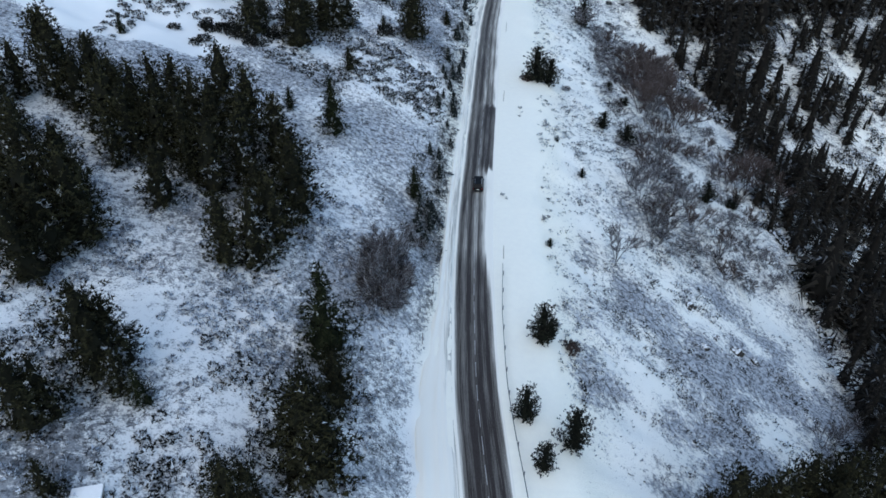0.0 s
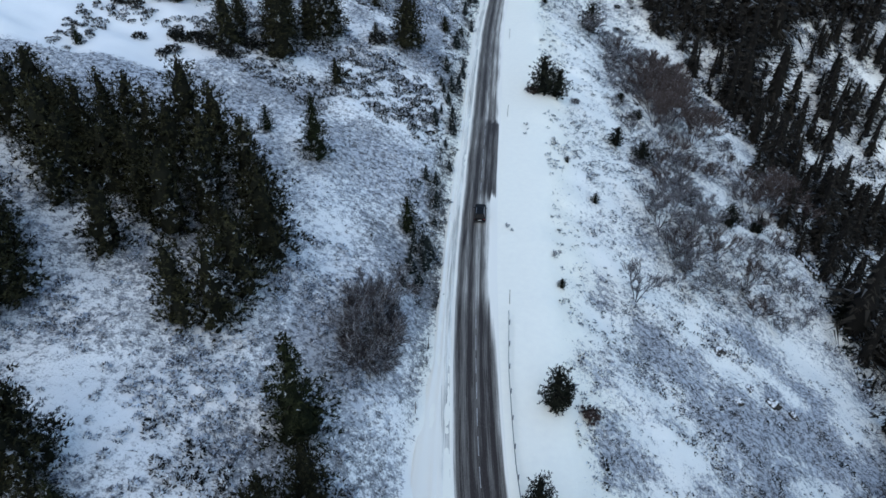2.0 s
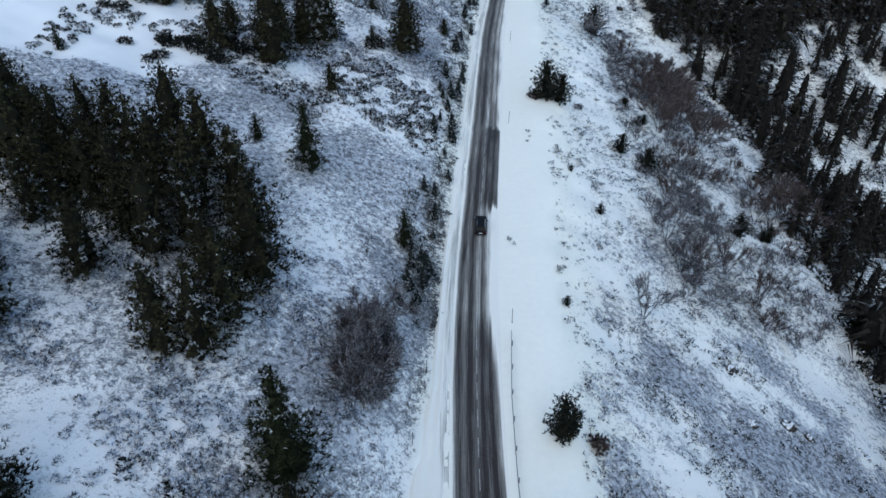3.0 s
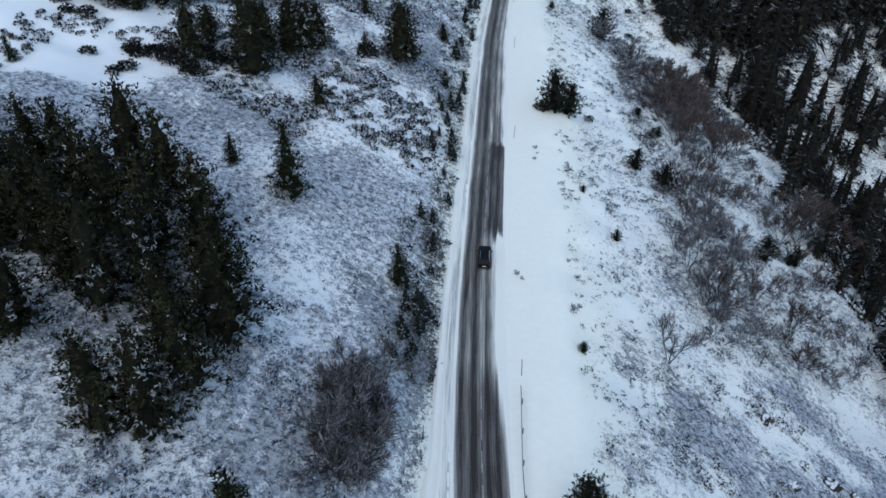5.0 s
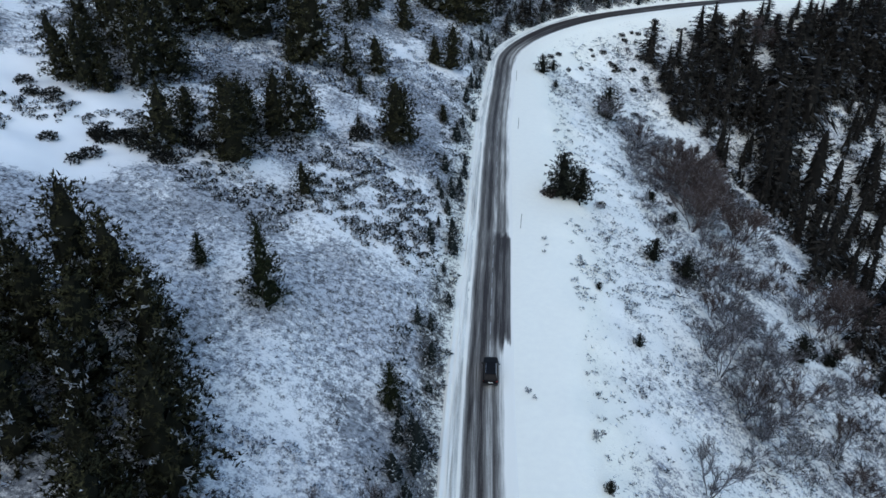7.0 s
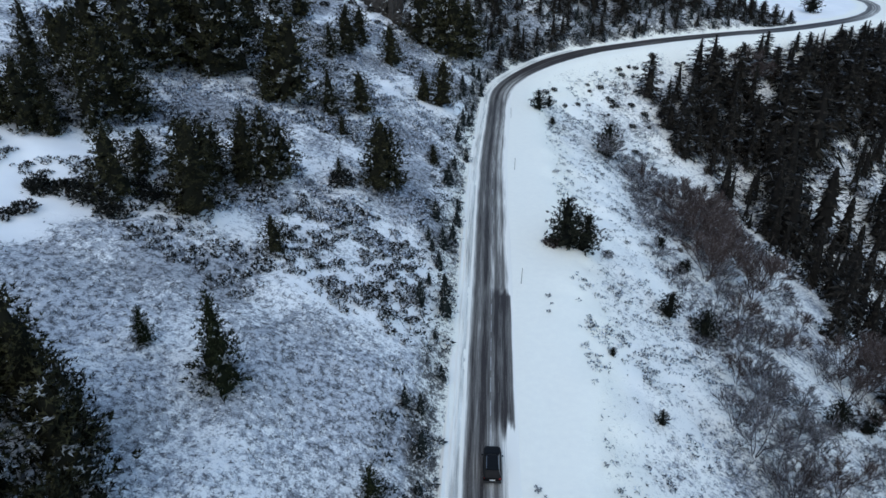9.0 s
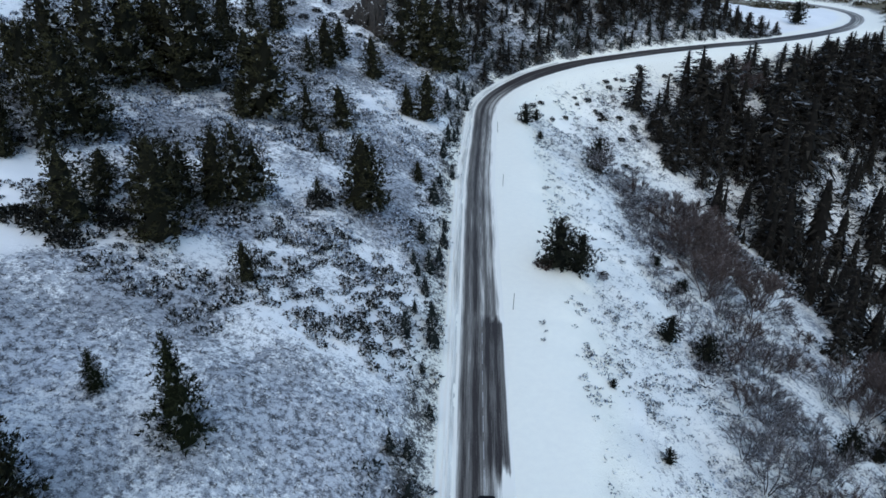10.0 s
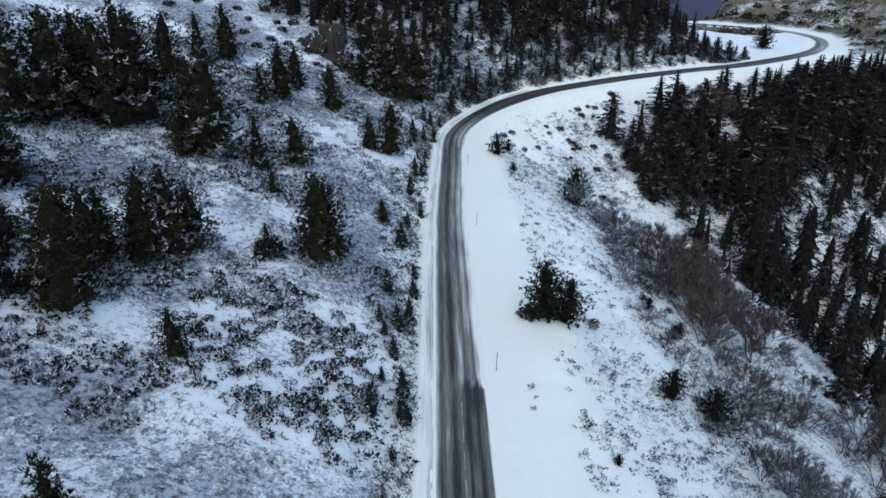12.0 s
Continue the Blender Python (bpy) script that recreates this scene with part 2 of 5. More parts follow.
for _ in range(14):
    HILL[1:-1, 1:-1] = (2 * HILL[1:-1, 1:-1] + HILL[:-2, 1:-1] + HILL[2:, 1:-1] + HILL[1:-1, :-2] + HILL[1:-1, 2:]) / 6


def base_height(x, y):
    x, y = np.atleast_1d(x).astype(float), np.atleast_1d(y).astype(float)
    z = raw_height(x, y)
    s, d = nearest(x, y)
    w = smooth(26, 46, d) * smooth(440, 400, s) * (x > HX[0]) * (x < HX[-2]) * (y > HY[0]) * (y < HY[-2])
    u, v = np.clip((x - HX[0]) / 4, 0, len(HX) - 1.001), np.clip((y - HY[0]) / 4, 0, len(HY) - 1.001)
    i, j = u.astype(int), v.astype(int)
    a, b = u - i, v - j
    even = (HILL[j, i] * (1 - a) + HILL[j, i + 1] * a) * (1 - b) + (HILL[j + 1, i] * (1 - a) + HILL[j + 1, i + 1] * a) * b
    return z * (1 - w) + even * w


def mesh_of(name, verts, faces, mat, smooth_faces=False):
    me = bpy.data.meshes.new(name)
    verts, faces = np.asarray(verts, np.float32), np.asarray(faces, np.int32)
    k = faces.shape[1]
    me.vertices.add(len(verts))
    me.vertices.foreach_set("co", verts.ravel())
    me.loops.add(faces.size)
    me.loops.foreach_set("vertex_index", faces.ravel())
    me.polygons.add(len(faces))
    me.polygons.foreach_set("loop_start", np.arange(0, faces.size, k, dtype=np.int32))
    me.update(calc_edges=True)
    if smooth_faces:
        me.polygons.foreach_set("use_smooth", np.ones(len(faces), bool))
    for q in (mat if isinstance(mat, (list, tuple)) else [mat]):
        me.materials.append(q)
    return me


def attach(me, name, values):
    me.attributes.new(name, "FLOAT", "POINT").data.foreach_set("value", np.asarray(values, np.float32))


def part(name, bm, mat, parent=None, label=""):
    """One mesh object from a bmesh or a mesh, under a thing or a part."""
    if isinstance(bm, bmesh.types.BMesh):
        me = bpy.data.meshes.new(name)
        bm.to_mesh(me)
        bm.free()
        me.materials.append(mat)
    else:
        me = bm
    ob = new(name, me)
    ob.parent = parent
    return tagged(ob, label) if label else ob


RNG = np.random.default_rng(5)


def lattice_noise(x, y, size, seed):
    """Smooth noise from -1 to 1 with features of about size metres."""
    g = np.random.default_rng(seed).uniform(-1, 1, (128, 128))
    u, v = np.asarray(x) / size + 1000.3, np.asarray(y) / size + 1000.7
    i, j = np.floor(u).astype(int), np.floor(v).astype(int)
    a, b = u - i, v - j
    a, b = a * a * (3 - 2 * a), b * b * (3 - 2 * b)
    q = lambda di, dj: g[(i + di) % 128, (j + dj) % 128]
    return (q(0, 0) * (1 - a) + q(1, 0) * a) * (1 - b) + (q(0, 1) * (1 - a) + q(1, 1) * a) * b


def terrain(x, y):
    """Ground height, station and side distance."""
    x, y = np.atleast_1d(x).astype(float), np.atleast_1d(y).astype(float)
    s, d = nearest(x, y)
    z = base_height(x, y)
    off = np.where(d < 0, smooth(3.5, 9, -d), smooth(6, 16, d))
    z += off * (0.9 * lattice_noise(x, y, 14, 1) + 0.45 * lattice_noise(x, y, 5, 2) + 0.24 * lattice_noise(x, y, 2.1, 3))
    z += smooth(110, 200, np.abs(d)) * 6 * lattice_noise(x, y, 60, 4)
    # snow thrown up along both edges of the road
    bank = np.exp(-((np.abs(d) - 3.9) / 0.7) ** 2) * np.where(d < 0, 0.22, 0.1) * (0.8 + 0.5 * lattice_noise(x, y, 3, 6)) * (s > -150)
    bank += np.exp(-((-d - 4.9) / 0.3) ** 2) * 0.16 * (s > -150)
    z += bank
    rim = smooth(-0.7, 0.9, np.abs(d) - half_width(s))
    z = np.where(rim < 1, (road_z(s) - 0.12) * (1 - rim) + z * rim, z)
    drop = smooth(520, 800, y) * smooth(50, -60, x - 208 - 0.47 * (y - 500))
    return z - 380 * drop, s, d


def half_width(s):
    return np.interp(s, [0, 280, 330, 450, 520, 600], [2.95, 2.95, 3.5, 3.9, 4.5, 4.2])


def cover(x, y, s, d):
    """How much heath shows through the snow, and how much of it is the olive scrub of the far slope."""
    left, right = -d - 3.0, d - 3.0
    ditch = np.interp(s, [0, 55, 76, 90], [6.0, 5.0, 2.2, 1.4])
    patch = 0.15 * lattice_noise(x, y, 11, 8) + 0.1 * lattice_noise(x, y, 4, 9)
    hl = np.interp(left - ditch, [-0.5, 0.6, 3, 60, 120], [0.0, 0.5, 0.56, 0.55, 0.5]) + patch * (1.3 + 0.9 * smooth(128, 152, np.asarray(y, float))) + 0.04 * smooth(128, 152, np.asarray(y, float)) + 0.13 * smooth(98, 112, np.asarray(y, float)) * smooth(134, 124, np.asarray(y, float))
    hl *= 1 - 0.95 * smooth(1.25, 0.8, ((x + 66) / 30) ** 2 + ((y - 134) / 15) ** 2 + 0.5 * lattice_noise(x, y, 8, 13))
    hl *= 1 - 0.36 * smooth(1.0, 0.7, ((x + 8.5) / 12) ** 2 + ((y - 137) / 15) ** 2)
    shelf = np.interp(s, [0, 115, 132, 165, 195, 235, 265, 300], [7, 7.5, 11.5, 10, 8.5, 6, 3.5, 4])
    hr = np.interp(right - shelf, [-3, -0.5, 1, 12, 17, 40], [0.0, 0.05, 0.24, 0.28, 0.42, 0.42]) + patch * smooth(0, 4, right - shelf)
    hr = hr + (0.62 + 2.3 * patch + 0.16 * lattice_noise(x + y, y - x, 2.6, 65) - hr) * knoll(x, y, d)
    hr = np.maximum(hr, 0.42 * valley_edge(x, y, s, d))
    hl = np.maximum(hl, 0.52 * smooth(245, 268, s) * smooth(4.3, 6, -d) * (s < 440))
    hl *= 1 - smooth(400, 425, s + 3 * lattice_noise(x, y, 8, 17))
    far = smooth(450, 485, s) * smooth(5, 12, right) + smooth(480, 500, s) * smooth(0, 1, left) * smooth(418, 436, y - 0.3 * (x - 180) + 14 * lattice_noise(x, y, 16, 18))
    hr = hr * (1 - far) + far * (np.interp(x, [210, 300], [0.8, 0.56]) + patch * 1.6)
    hl = hl + (0.78 + patch - hl) * far * (d < 0)
    return np.clip(np.where(d < 0, hl, hr), 0, 1), np.clip(far, 0, 1)


def valley_edge(x, y, s, d):
    """Where the valley forest and its undergrowth stand."""
    edge = np.interp(s, [0, 60, 120, 140, 165, 200, 231, 274, 290, 302, 330, 400, 440], [44, 58, 72, 68, 74, 66, 57, 58, 48, 28, 20, 12, 12])
    return smooth(-3, 3, d - edge + 4 * lattice_noise(x, y, 6, 16)) * (d > 0) * (lattice_noise(x, y, 13, 41) + 0.5 * lattice_noise(x, y, 5, 42) > -0.2)


def knoll(x, y, d):
    """The knoll of rimed grass below the road."""
    r = ((x - 48) / 32) ** 2 + ((y - 74) / 29) ** 2 + 0.45 * lattice_noise(x, y, 7, 10) + 0.25 * lattice_noise(x, y, 2.5, 11)
    return smooth(1.25, 0.7, r) * smooth(11, 17, d + 3 * lattice_noise(x, y, 5, 12))


def rimed(x, y, d):
    """Where the growth is pale with rime: the knoll and the open slope above the road."""
    slope = smooth(78, 98, y + 6 * lattice_noise(x, y, 9, 14) + 30 * smooth(-26, -14, x)) * (d < -8) * (0.62 + 0.25 * lattice_noise(x, y, 7, 15)) * (1 - 0.15 * smooth(125, 150, y))
    lower = 0.55 * smooth(100, 80, y) * (d < -6) + 0.6 * (d > 9)
    return np.maximum(np.maximum(0.7 * knoll(x, y, d), slope), lower * (0.9 + 0.3 * lattice_noise(x, y, 6, 61)))


def axis(fine_a, fine_b, step, far_a, far_b, mid):
    a = np.arange(fine_a, fine_b, step)
    up, v, k = [], a[-1], step
    while v < far_b:
        k = min(k * 1.06, mid) if v < 560 else k * 1.2
        v += k
        up.append(v)
    dn, v, k = [], a[0], step
    while v > far_a:
        k *= 1.15
        v -= k
        dn.append(v)
    return np.concatenate([dn[::-1], a, up])


def build_ground():
    gx, gy = axis(-72, 90, 1.1, -2600, 2800, 3.2), axis(30, 290, 1.15, -1500, 1150, 3.0)
    x, y = (q.ravel() for q in np.meshgrid(gx, gy))
    z, s, d = terrain(x, y)
    w, h = len(gx), len(gy)
    k = (np.arange(h - 1)[:, None] * w + np.arange(w - 1)).ravel()
    me = mesh_of("ground", np.column_stack([x, y, z]), np.column_stack([k, k + 1, k + 1 + w, k + w]), GROUND, True)
    a, b = cover(x, y, s, d)
    attach(me, "heath", a), attach(me, "scrub", b), attach(me, "frosty", rimed(x, y, d))
    # warm light on the snow beside and below the road, painted as a cream tint
    attach(me, "grit_and_warm_light", np.where(d > 0, np.maximum(smooth(24, 12, d + 3 * lattice_noise(x, y, 8, 64)), 0.5), smooth(9, 5, -d)))
    return tagged(new("ground", me), "snow-covered mountainside with frosted heath and dry grass", "ground", kind="structure")


build_ground()


def build_road():
    st = np.arange(-140, STATION[-1] - 2, 1.2)
    px, py = np.interp(st, STATION, ROAD[:, 0]), np.interp(st, STATION, ROAD[:, 1])
    t = np.column_stack([np.gradient(px), np.gradient(py)])
    t /= np.linalg.norm(t, axis=1)[:, None]
    for _ in range(6):
        t[1:-1] = (t[:-2] + 2 * t[1:-1] + t[2:]) / 4
    u = np.linspace(-1, 1, 37)
    U = half_width(st)[:, None] * u[None, :] * 1.06
    x, y = px[:, None] + U * t[:, 1:2], py[:, None] - U * t[:, 0:1]
    z = road_z(st)[:, None] + 0.03 - 0.02 * np.abs(U) - 0.10 * smooth(0.97, 1.0, np.abs(u))[None, :]
    S = np.broadcast_to(st[:, None], U.shape)
    # slush: lanes are driven clear, the edges and the gaps between the wheel tracks are not
    track = sum(k * np.exp(-((U - c) / wd) ** 2) for c, wd, k in ((-2.0, 0.5, 1.25), (-0.75, 0.5, 1.5), (0.7, 0.2, 1.0), (1.75, 0.18, 1.0)))
    slush = 0.52 - 0.24 * track + 0.12 * lattice_noise(S, U * 30, 26, 21) + 0.08 * lattice_noise(S, U * 9, 8, 22)
    tail = lattice_noise(U * 14, S * 0, 3, 26)
    bare = smooth(112.5, 115.5, S + 2.2 * tail) * smooth(142.4, 141.6, S + 0.4 * tail)
    clear = smooth(90, 84, S + 2 * tail) * (0.35 + 0.65 * smooth(-0.5, 0.3, U)) + bare * smooth(-0.6, 0.2, U) + smooth(245, 285, S)
    slush -= 0.24 * np.clip(clear, 0, 1)
    edge = np.interp(st, [0, 60, 80, 89, 142, 143, 175, 230, 260, 290], [3.0, 2.6, 2.3, 1.45, 1.5, 1.7, 1.9, 1.8, 2.3, 3.4])[:, None]
    edge = edge + 0.2 * lattice_noise(S, S * 0, 7, 23) + 0.06 * lattice_noise(S, S * 0, 2, 24) - 0.25
    soft = np.interp(st, [0, 141.5, 143, 240, 280], [1.1, 1.1, 1.2, 1.1, 0.4])[:, None]
    lie = smooth(-soft * 0.9, soft * 1.5, U - edge) ** 1.6 * np.interp(st, [0, 142, 143, 240, 280], [1, 1, 0.62, 0.62, 1])[:, None]
    slush += lie * (1 - bare) + bare * smooth(2.72, 2.9, U)
    ledge = 2.95 + 0.12 * lattice_noise(S, S * 0, 9, 25)
    # last term: light falling on the far stretch, painted in as paler asphalt
    slush += 0.75 * smooth(-1.5, 0.8, -U - ledge) ** 1.3 + 0.34 * smooth(415, 480, S)
    slush += smooth(2.6, 3.05, np.abs(U)) * (S < 270)
    w = len(u)
    k = (np.arange(len(st) - 1)[:, None] * w + np.arange(w - 1)).ravel()
    me = mesh_of("road", np.column_stack([x.ravel(), y.ravel(), z.ravel()]), np.column_stack([k, k + 1, k + 1 + w, k + w]), ROADMAT, True)
    attach(me, "slush", slush.ravel())
    vi = np.empty(len(me.loops), np.int32)
    me.loops.foreach_get("vertex_index", vi)
    uv = me.uv_layers.new(name="UVMap")
    uv.data.foreach_set("uv", np.column_stack([U.ravel()[vi], S.ravel()[vi]]).astype(np.float32).ravel())
    road = tagged(new("road", me), "two-lane asphalt mountain road streaked with slush", "road", kind="structure")
    return road


road = build_road()


def build_bank():
    """Snow that the plough has thrown up in ridges along the uphill edge."""
    st = np.arange(-139, 300, 0.8)
    w = np.linspace(0, 1, 24)
    wide = np.interp(st, [0, 55, 76, 90, 300], [5.6, 4.8, 2.5, 2.1, 2.0])[:, None]
    U = -2.98 - w[None, :] * wide
    px, py = np.interp(st, STATION, ROAD[:, 0]), np.interp(st, STATION, ROAD[:, 1])
    t = np.column_stack([np.gradient(px), np.gradient(py)])
    t /= np.linalg.norm(t, axis=1)[:, None]
    for _ in range(6):
        t[1:-1] = (t[:-2] + 2 * t[1:-1] + t[2:]) / 4
    x, y = px[:, None] + U * t[:, 1:2], py[:, None] - U * t[:, 0:1]
    S = np.broadcast_to(st[:, None], U.shape)
    z = road_z(st)[:, None] + 0.02 + 0.16 * smooth(0, 0.25, w)[None, :]
    for c, k, h in ((0.22, 0.05, 0.10), (0.42, 0.06, 0.15), (0.75, 0.09, 0.28)):
        z = z + h * np.exp(-((w[None, :] - c - 0.02 * lattice_noise(S, S * 0, 17, 31)) / k) ** 2) * (0.75 + 0.5 * lattice_noise(S, U * 3, 5, 32))
    z = z + 0.03 * lattice_noise(S * 2, U * 5, 1.5, 33) + 0.12 * w[None, :]
    z[:, -1] -= 0.9
    z[:, -2] -= 0.25
    n = len(w)
    k = (np.arange(len(st) - 1)[:, None] * n + np.arange(n - 1)).ravel()
    me = mesh_of("snow_bank", np.column_stack([x.ravel(), y.ravel(), z.ravel()]), np.column_stack([k, k + n, k + 1 + n, k + 1]), ROADMAT, True)
    dirt = 0.78 + 0.75 * smooth(0.2, 2.6, -U - 2.98) + 0.12 * lattice_noise(S, U * 9, 9, 34)
    attach(me, "slush", dirt.ravel())
    vi = np.empty(len(me.loops), np.int32)
    me.loops.foreach_get("vertex_index", vi)
    me.uv_layers.new(name="UVMap").data.foreach_set("uv", np.column_stack([U.ravel()[vi], S.ravel()[vi]]).astype(np.float32).ravel())
    return tagged(new("snow_bank", me), "ridged bank of ploughed snow along the road", "snow", kind="structure")


build_bank()


def at_road(s, u, lift=0.0):
    """A place on the road and its heading: station s, u metres right of the middle."""
    x, y = np.interp(s, STATION, ROAD[:, 0]), np.interp(s, STATION, ROAD[:, 1])
    x2, y2 = np.interp(s + 1, STATION, ROAD[:, 0]), np.interp(s + 1, STATION, ROAD[:, 1])
    t = Vector((x2 - x, y2 - y, 0)).normalized()
    return Vector((x + u * t.y, y - u * t.x, float(road_z(s)) + lift)), math.degrees(math.atan2(-t.x, t.y))


def dashes():
    for s in [30 + i * 4.0 for i in range(15)] + [112 + i * 4.0 for i in range(8)] + [152 + i * 8.0 for i in range(6)]:
        u = 0.1
        rows = []
        for a in np.linspace(0, 2.6, 4):
            for v in (-0.04, 0.04):
                rows.append(at_road(s + a, u + v, 0.034)[0])
        f = [(0, 1, 3, 2), (2, 3, 5, 4), (4, 5, 7, 6)]
        part("centre_line_dash", mesh_of("centre_line_dash", rows, f, PAINT), PAINT, road)


dashes()


# ---- plants ----
def blades(centre, ahead, length, width, n, spread, rng):
    """Tufts of n long thin blades from each centre, along ahead with some spread: vertices and faces."""
    m = len(centre)
    dirs = ahead[:, None, :] + rng.normal(0, spread, (m, n, 3))
    dirs /= np.linalg.norm(dirs, axis=2, keepdims=True) + 1e-9
    side = np.cross(dirs, rng.normal(0, 1, (m, n, 3)))
    side /= np.linalg.norm(side, axis=2, keepdims=True) + 1e-9
    ln = np.asarray(length).reshape(-1, 1, 1) * rng.uniform(0.6, 1.2, (m, n, 1))
    wd = np.asarray(width).reshape(-1, 1, 1) * rng.uniform(0.7, 1.3, (m, n, 1))
    c = centre[:, None, :]
    v = np.stack([c + side * wd, c + dirs * ln, c - side * wd], 2).reshape(-1, 3)
    return v, np.arange(m * n * 3).reshape(-1, 3)


def turned(v, f, nrm):
    """The faces wound so that they look the way of the given normals."""
    a, b, c = v[f[:, 0]], v[f[:, 1]], v[f[:, 2]]
    away = np.einsum("ij,ij->i", np.cross(b - a, c - a), nrm[f].mean(1)) < 0
    f = f.copy()
    f[away] = f[away][:, [0, 2, 1]]
    return f


def softened(me, nrm):
    """Sprays shade with the rounded mass that they belong to."""
    me.polygons.foreach_set("use_smooth", np.ones(len(me.polygons), bool))
    me.normals_split_custom_set_from_vertices(nrm.tolist())
    return me


def unit(v):
    return v / (np.linalg.norm(v, axis=-1, keepdims=True) + 1e-9)


def tube(points, radii, sides=5):
    """A tapered limb through points."""
    p = np.asarray(points, float)
    t = np.gradient(p, axis=0)
    t /= np.linalg.norm(t, axis=1)[:, None] + 1e-9
    a = np.cross(t, [0.31, 0.77, 0.55])
    a /= np.linalg.norm(a, axis=1)[:, None] + 1e-9
    b = np.cross(t, a)
    q = np.arange(sides) * 2 * np.pi / sides
    ring = a[:, None] * np.cos(q)[None, :, None] + b[:, None] * np.sin(q)[None, :, None]
    v = (p[:, None] + ring * np.asarray(radii)[:, None, None]).reshape(-1, 3)
    f = [(i * sides + j, i * sides + (j + 1) % sides, (i + 1) * sides + (j + 1) % sides, (i + 1) * sides + j)
         for i in range(len(p) - 1) for j in range(sides)]
    return v, np.array(f)


def joined(pieces):
    v, f, n = [], [], 0
    for a, b in pieces:
        v.append(a), f.append(b + n)
        n += len(a)
    return np.vstack(v), np.vstack(f)


def conifer(name, label, seed, height, spread_, levels, per, tufts, n, mat, bare=0.08, droop=-0.1, power=0.8, lean=0.0, thick=1.0, snow=0.0, core_=0.42, category="tree"):
    """A conifer: trunk with limbs, and a crown of needle tufts set along whorled branches."""
    wood, v, f, flags, nrm = conifer_mesh(seed, height, spread_, levels, per, tufts, n, bare, droop, power, lean, thick, snow, core_)
    tree = tagged(new(name), label, category)
    part("trunk", mesh_of("trunk", *joined(wood), BARK, True), BARK, tree)
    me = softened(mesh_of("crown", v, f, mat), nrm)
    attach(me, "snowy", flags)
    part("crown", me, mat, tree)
    return tree


def conifer_mesh(seed, height, spread_, levels, per, tufts, n, bare=0.08, droop=-0.1, power=0.8, lean=0.0, thick=1.0, snow=0.0, core_=0.42):
    """The wood and the crown of a conifer."""
    rng = np.random.default_rng(seed)
    top = np.array([lean * height, rng.normal(0, 0.02) * height, height])
    wood = [tube([(0, 0, -0.5), top * 0.35 + rng.normal(0, 0.05, 3), top * 0.7, top * 0.98], [0.02 * height, 0.016 * height, 0.008 * height, 0.002 * height], 6)]
    cs, ds, ls, sn = [], [], [], []
    lump = np.clip(rng.normal(1.0, 0.2, (7, 9)), 0.5, 1.4)
    for i in range(levels):
        f = bare + (0.98 - bare) * (i + rng.uniform(-0.2, 0.2)) / levels
        f = min(max(f, bare * 0.8), 0.975)
        r = spread_ * ((1 - f) ** power + 0.1) * min(1, 0.55 + 2.2 * (f - bare * 0.6))
        for j in range(per if f < 0.7 else max(3, per - 2)):
            az = 2 * np.pi * (j + rng.uniform(-0.35, 0.35)) / per + i * 1.9
            out = r * rng.uniform(0.7, 1.12) * lump[int(f * 7), int(az / 2 / np.pi * 9) % 9]
            laden = rng.random() < snow * (1.5 - 1.3 * f)
            root = top * f
            h = np.array([np.cos(az), np.sin(az), 0.0])
            slope = droop + 0.5 * f + rng.normal(0, 0.08)
            tip = root + h * out + np.array([0, 0, slope * out])
            if f < 0.6 and rng.random() < 0.12:
                wood.append(tube([root, root + (tip - root) * 0.55, tip], [0.006 * height * (1 - f) + 0.012, 0.012, 0.004], 3))
            tip = tip + np.array([0, 0, rng.uniform(-0.02, 0.05) * height])
            m = max(1, int(round(tufts * (0.35 + 0.65 * out / spread_))))
            for k in range(m):
                g = 0.28 + 0.72 * (k + rng.uniform(0.2, 0.8)) / m
                cs.append(root + (tip - root) * g + rng.normal(0, 0.045 * spread_, 3) * np.array([1, 1, 0.8]))
                ds.append(h * 0.7 + np.array([0, 0, 0.4 + 0.5 * f]))
                ls.append((0.075 * spread_ + 0.13) * (0.8 + 0.4 * (1 - f)))
                sn.append(float(laden and g > 0.5 and rng.random() < 0.7) * rng.uniform(0.5, 1))
    for k in range(4):
        cs.append(top * (0.95 + 0.02 * k))
        ds.append(np.array([0, 0, 1.0]))
        ls.append(spread_ * 0.13)
        sn.append(0.0)
    ls, cs = np.array(ls), np.array(cs)
    # each tuft spreads its needles over a hand's breadth of the bough
    cs = np.repeat(cs, 3, 0) + rng.normal(0, 0.035 * spread_ + 0.02, (3 * len(cs), 3))
    ds, ls, sn = np.repeat(np.array(ds), 3, 0), np.repeat(ls, 3), np.repeat(sn, 3)
    n = max(2, n // 3)
    v, f = blades(cs, ds, ls, thick * (ls * 0.1 + 0.012), n, 0.65, rng)
    flags = np.repeat(np.array(sn), 3 * n) * rng.uniform(0.2, 1, 3 * n * len(sn)).round()
    # a ragged core behind the outer sprays, its colour darkened for the shade within
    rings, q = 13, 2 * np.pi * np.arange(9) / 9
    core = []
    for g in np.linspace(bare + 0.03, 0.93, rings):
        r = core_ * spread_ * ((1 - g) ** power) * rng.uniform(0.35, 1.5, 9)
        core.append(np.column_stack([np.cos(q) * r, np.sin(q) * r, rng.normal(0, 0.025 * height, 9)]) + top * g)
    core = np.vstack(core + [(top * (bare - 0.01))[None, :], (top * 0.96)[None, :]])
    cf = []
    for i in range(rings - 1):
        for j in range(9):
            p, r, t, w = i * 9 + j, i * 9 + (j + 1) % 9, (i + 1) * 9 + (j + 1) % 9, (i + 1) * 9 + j
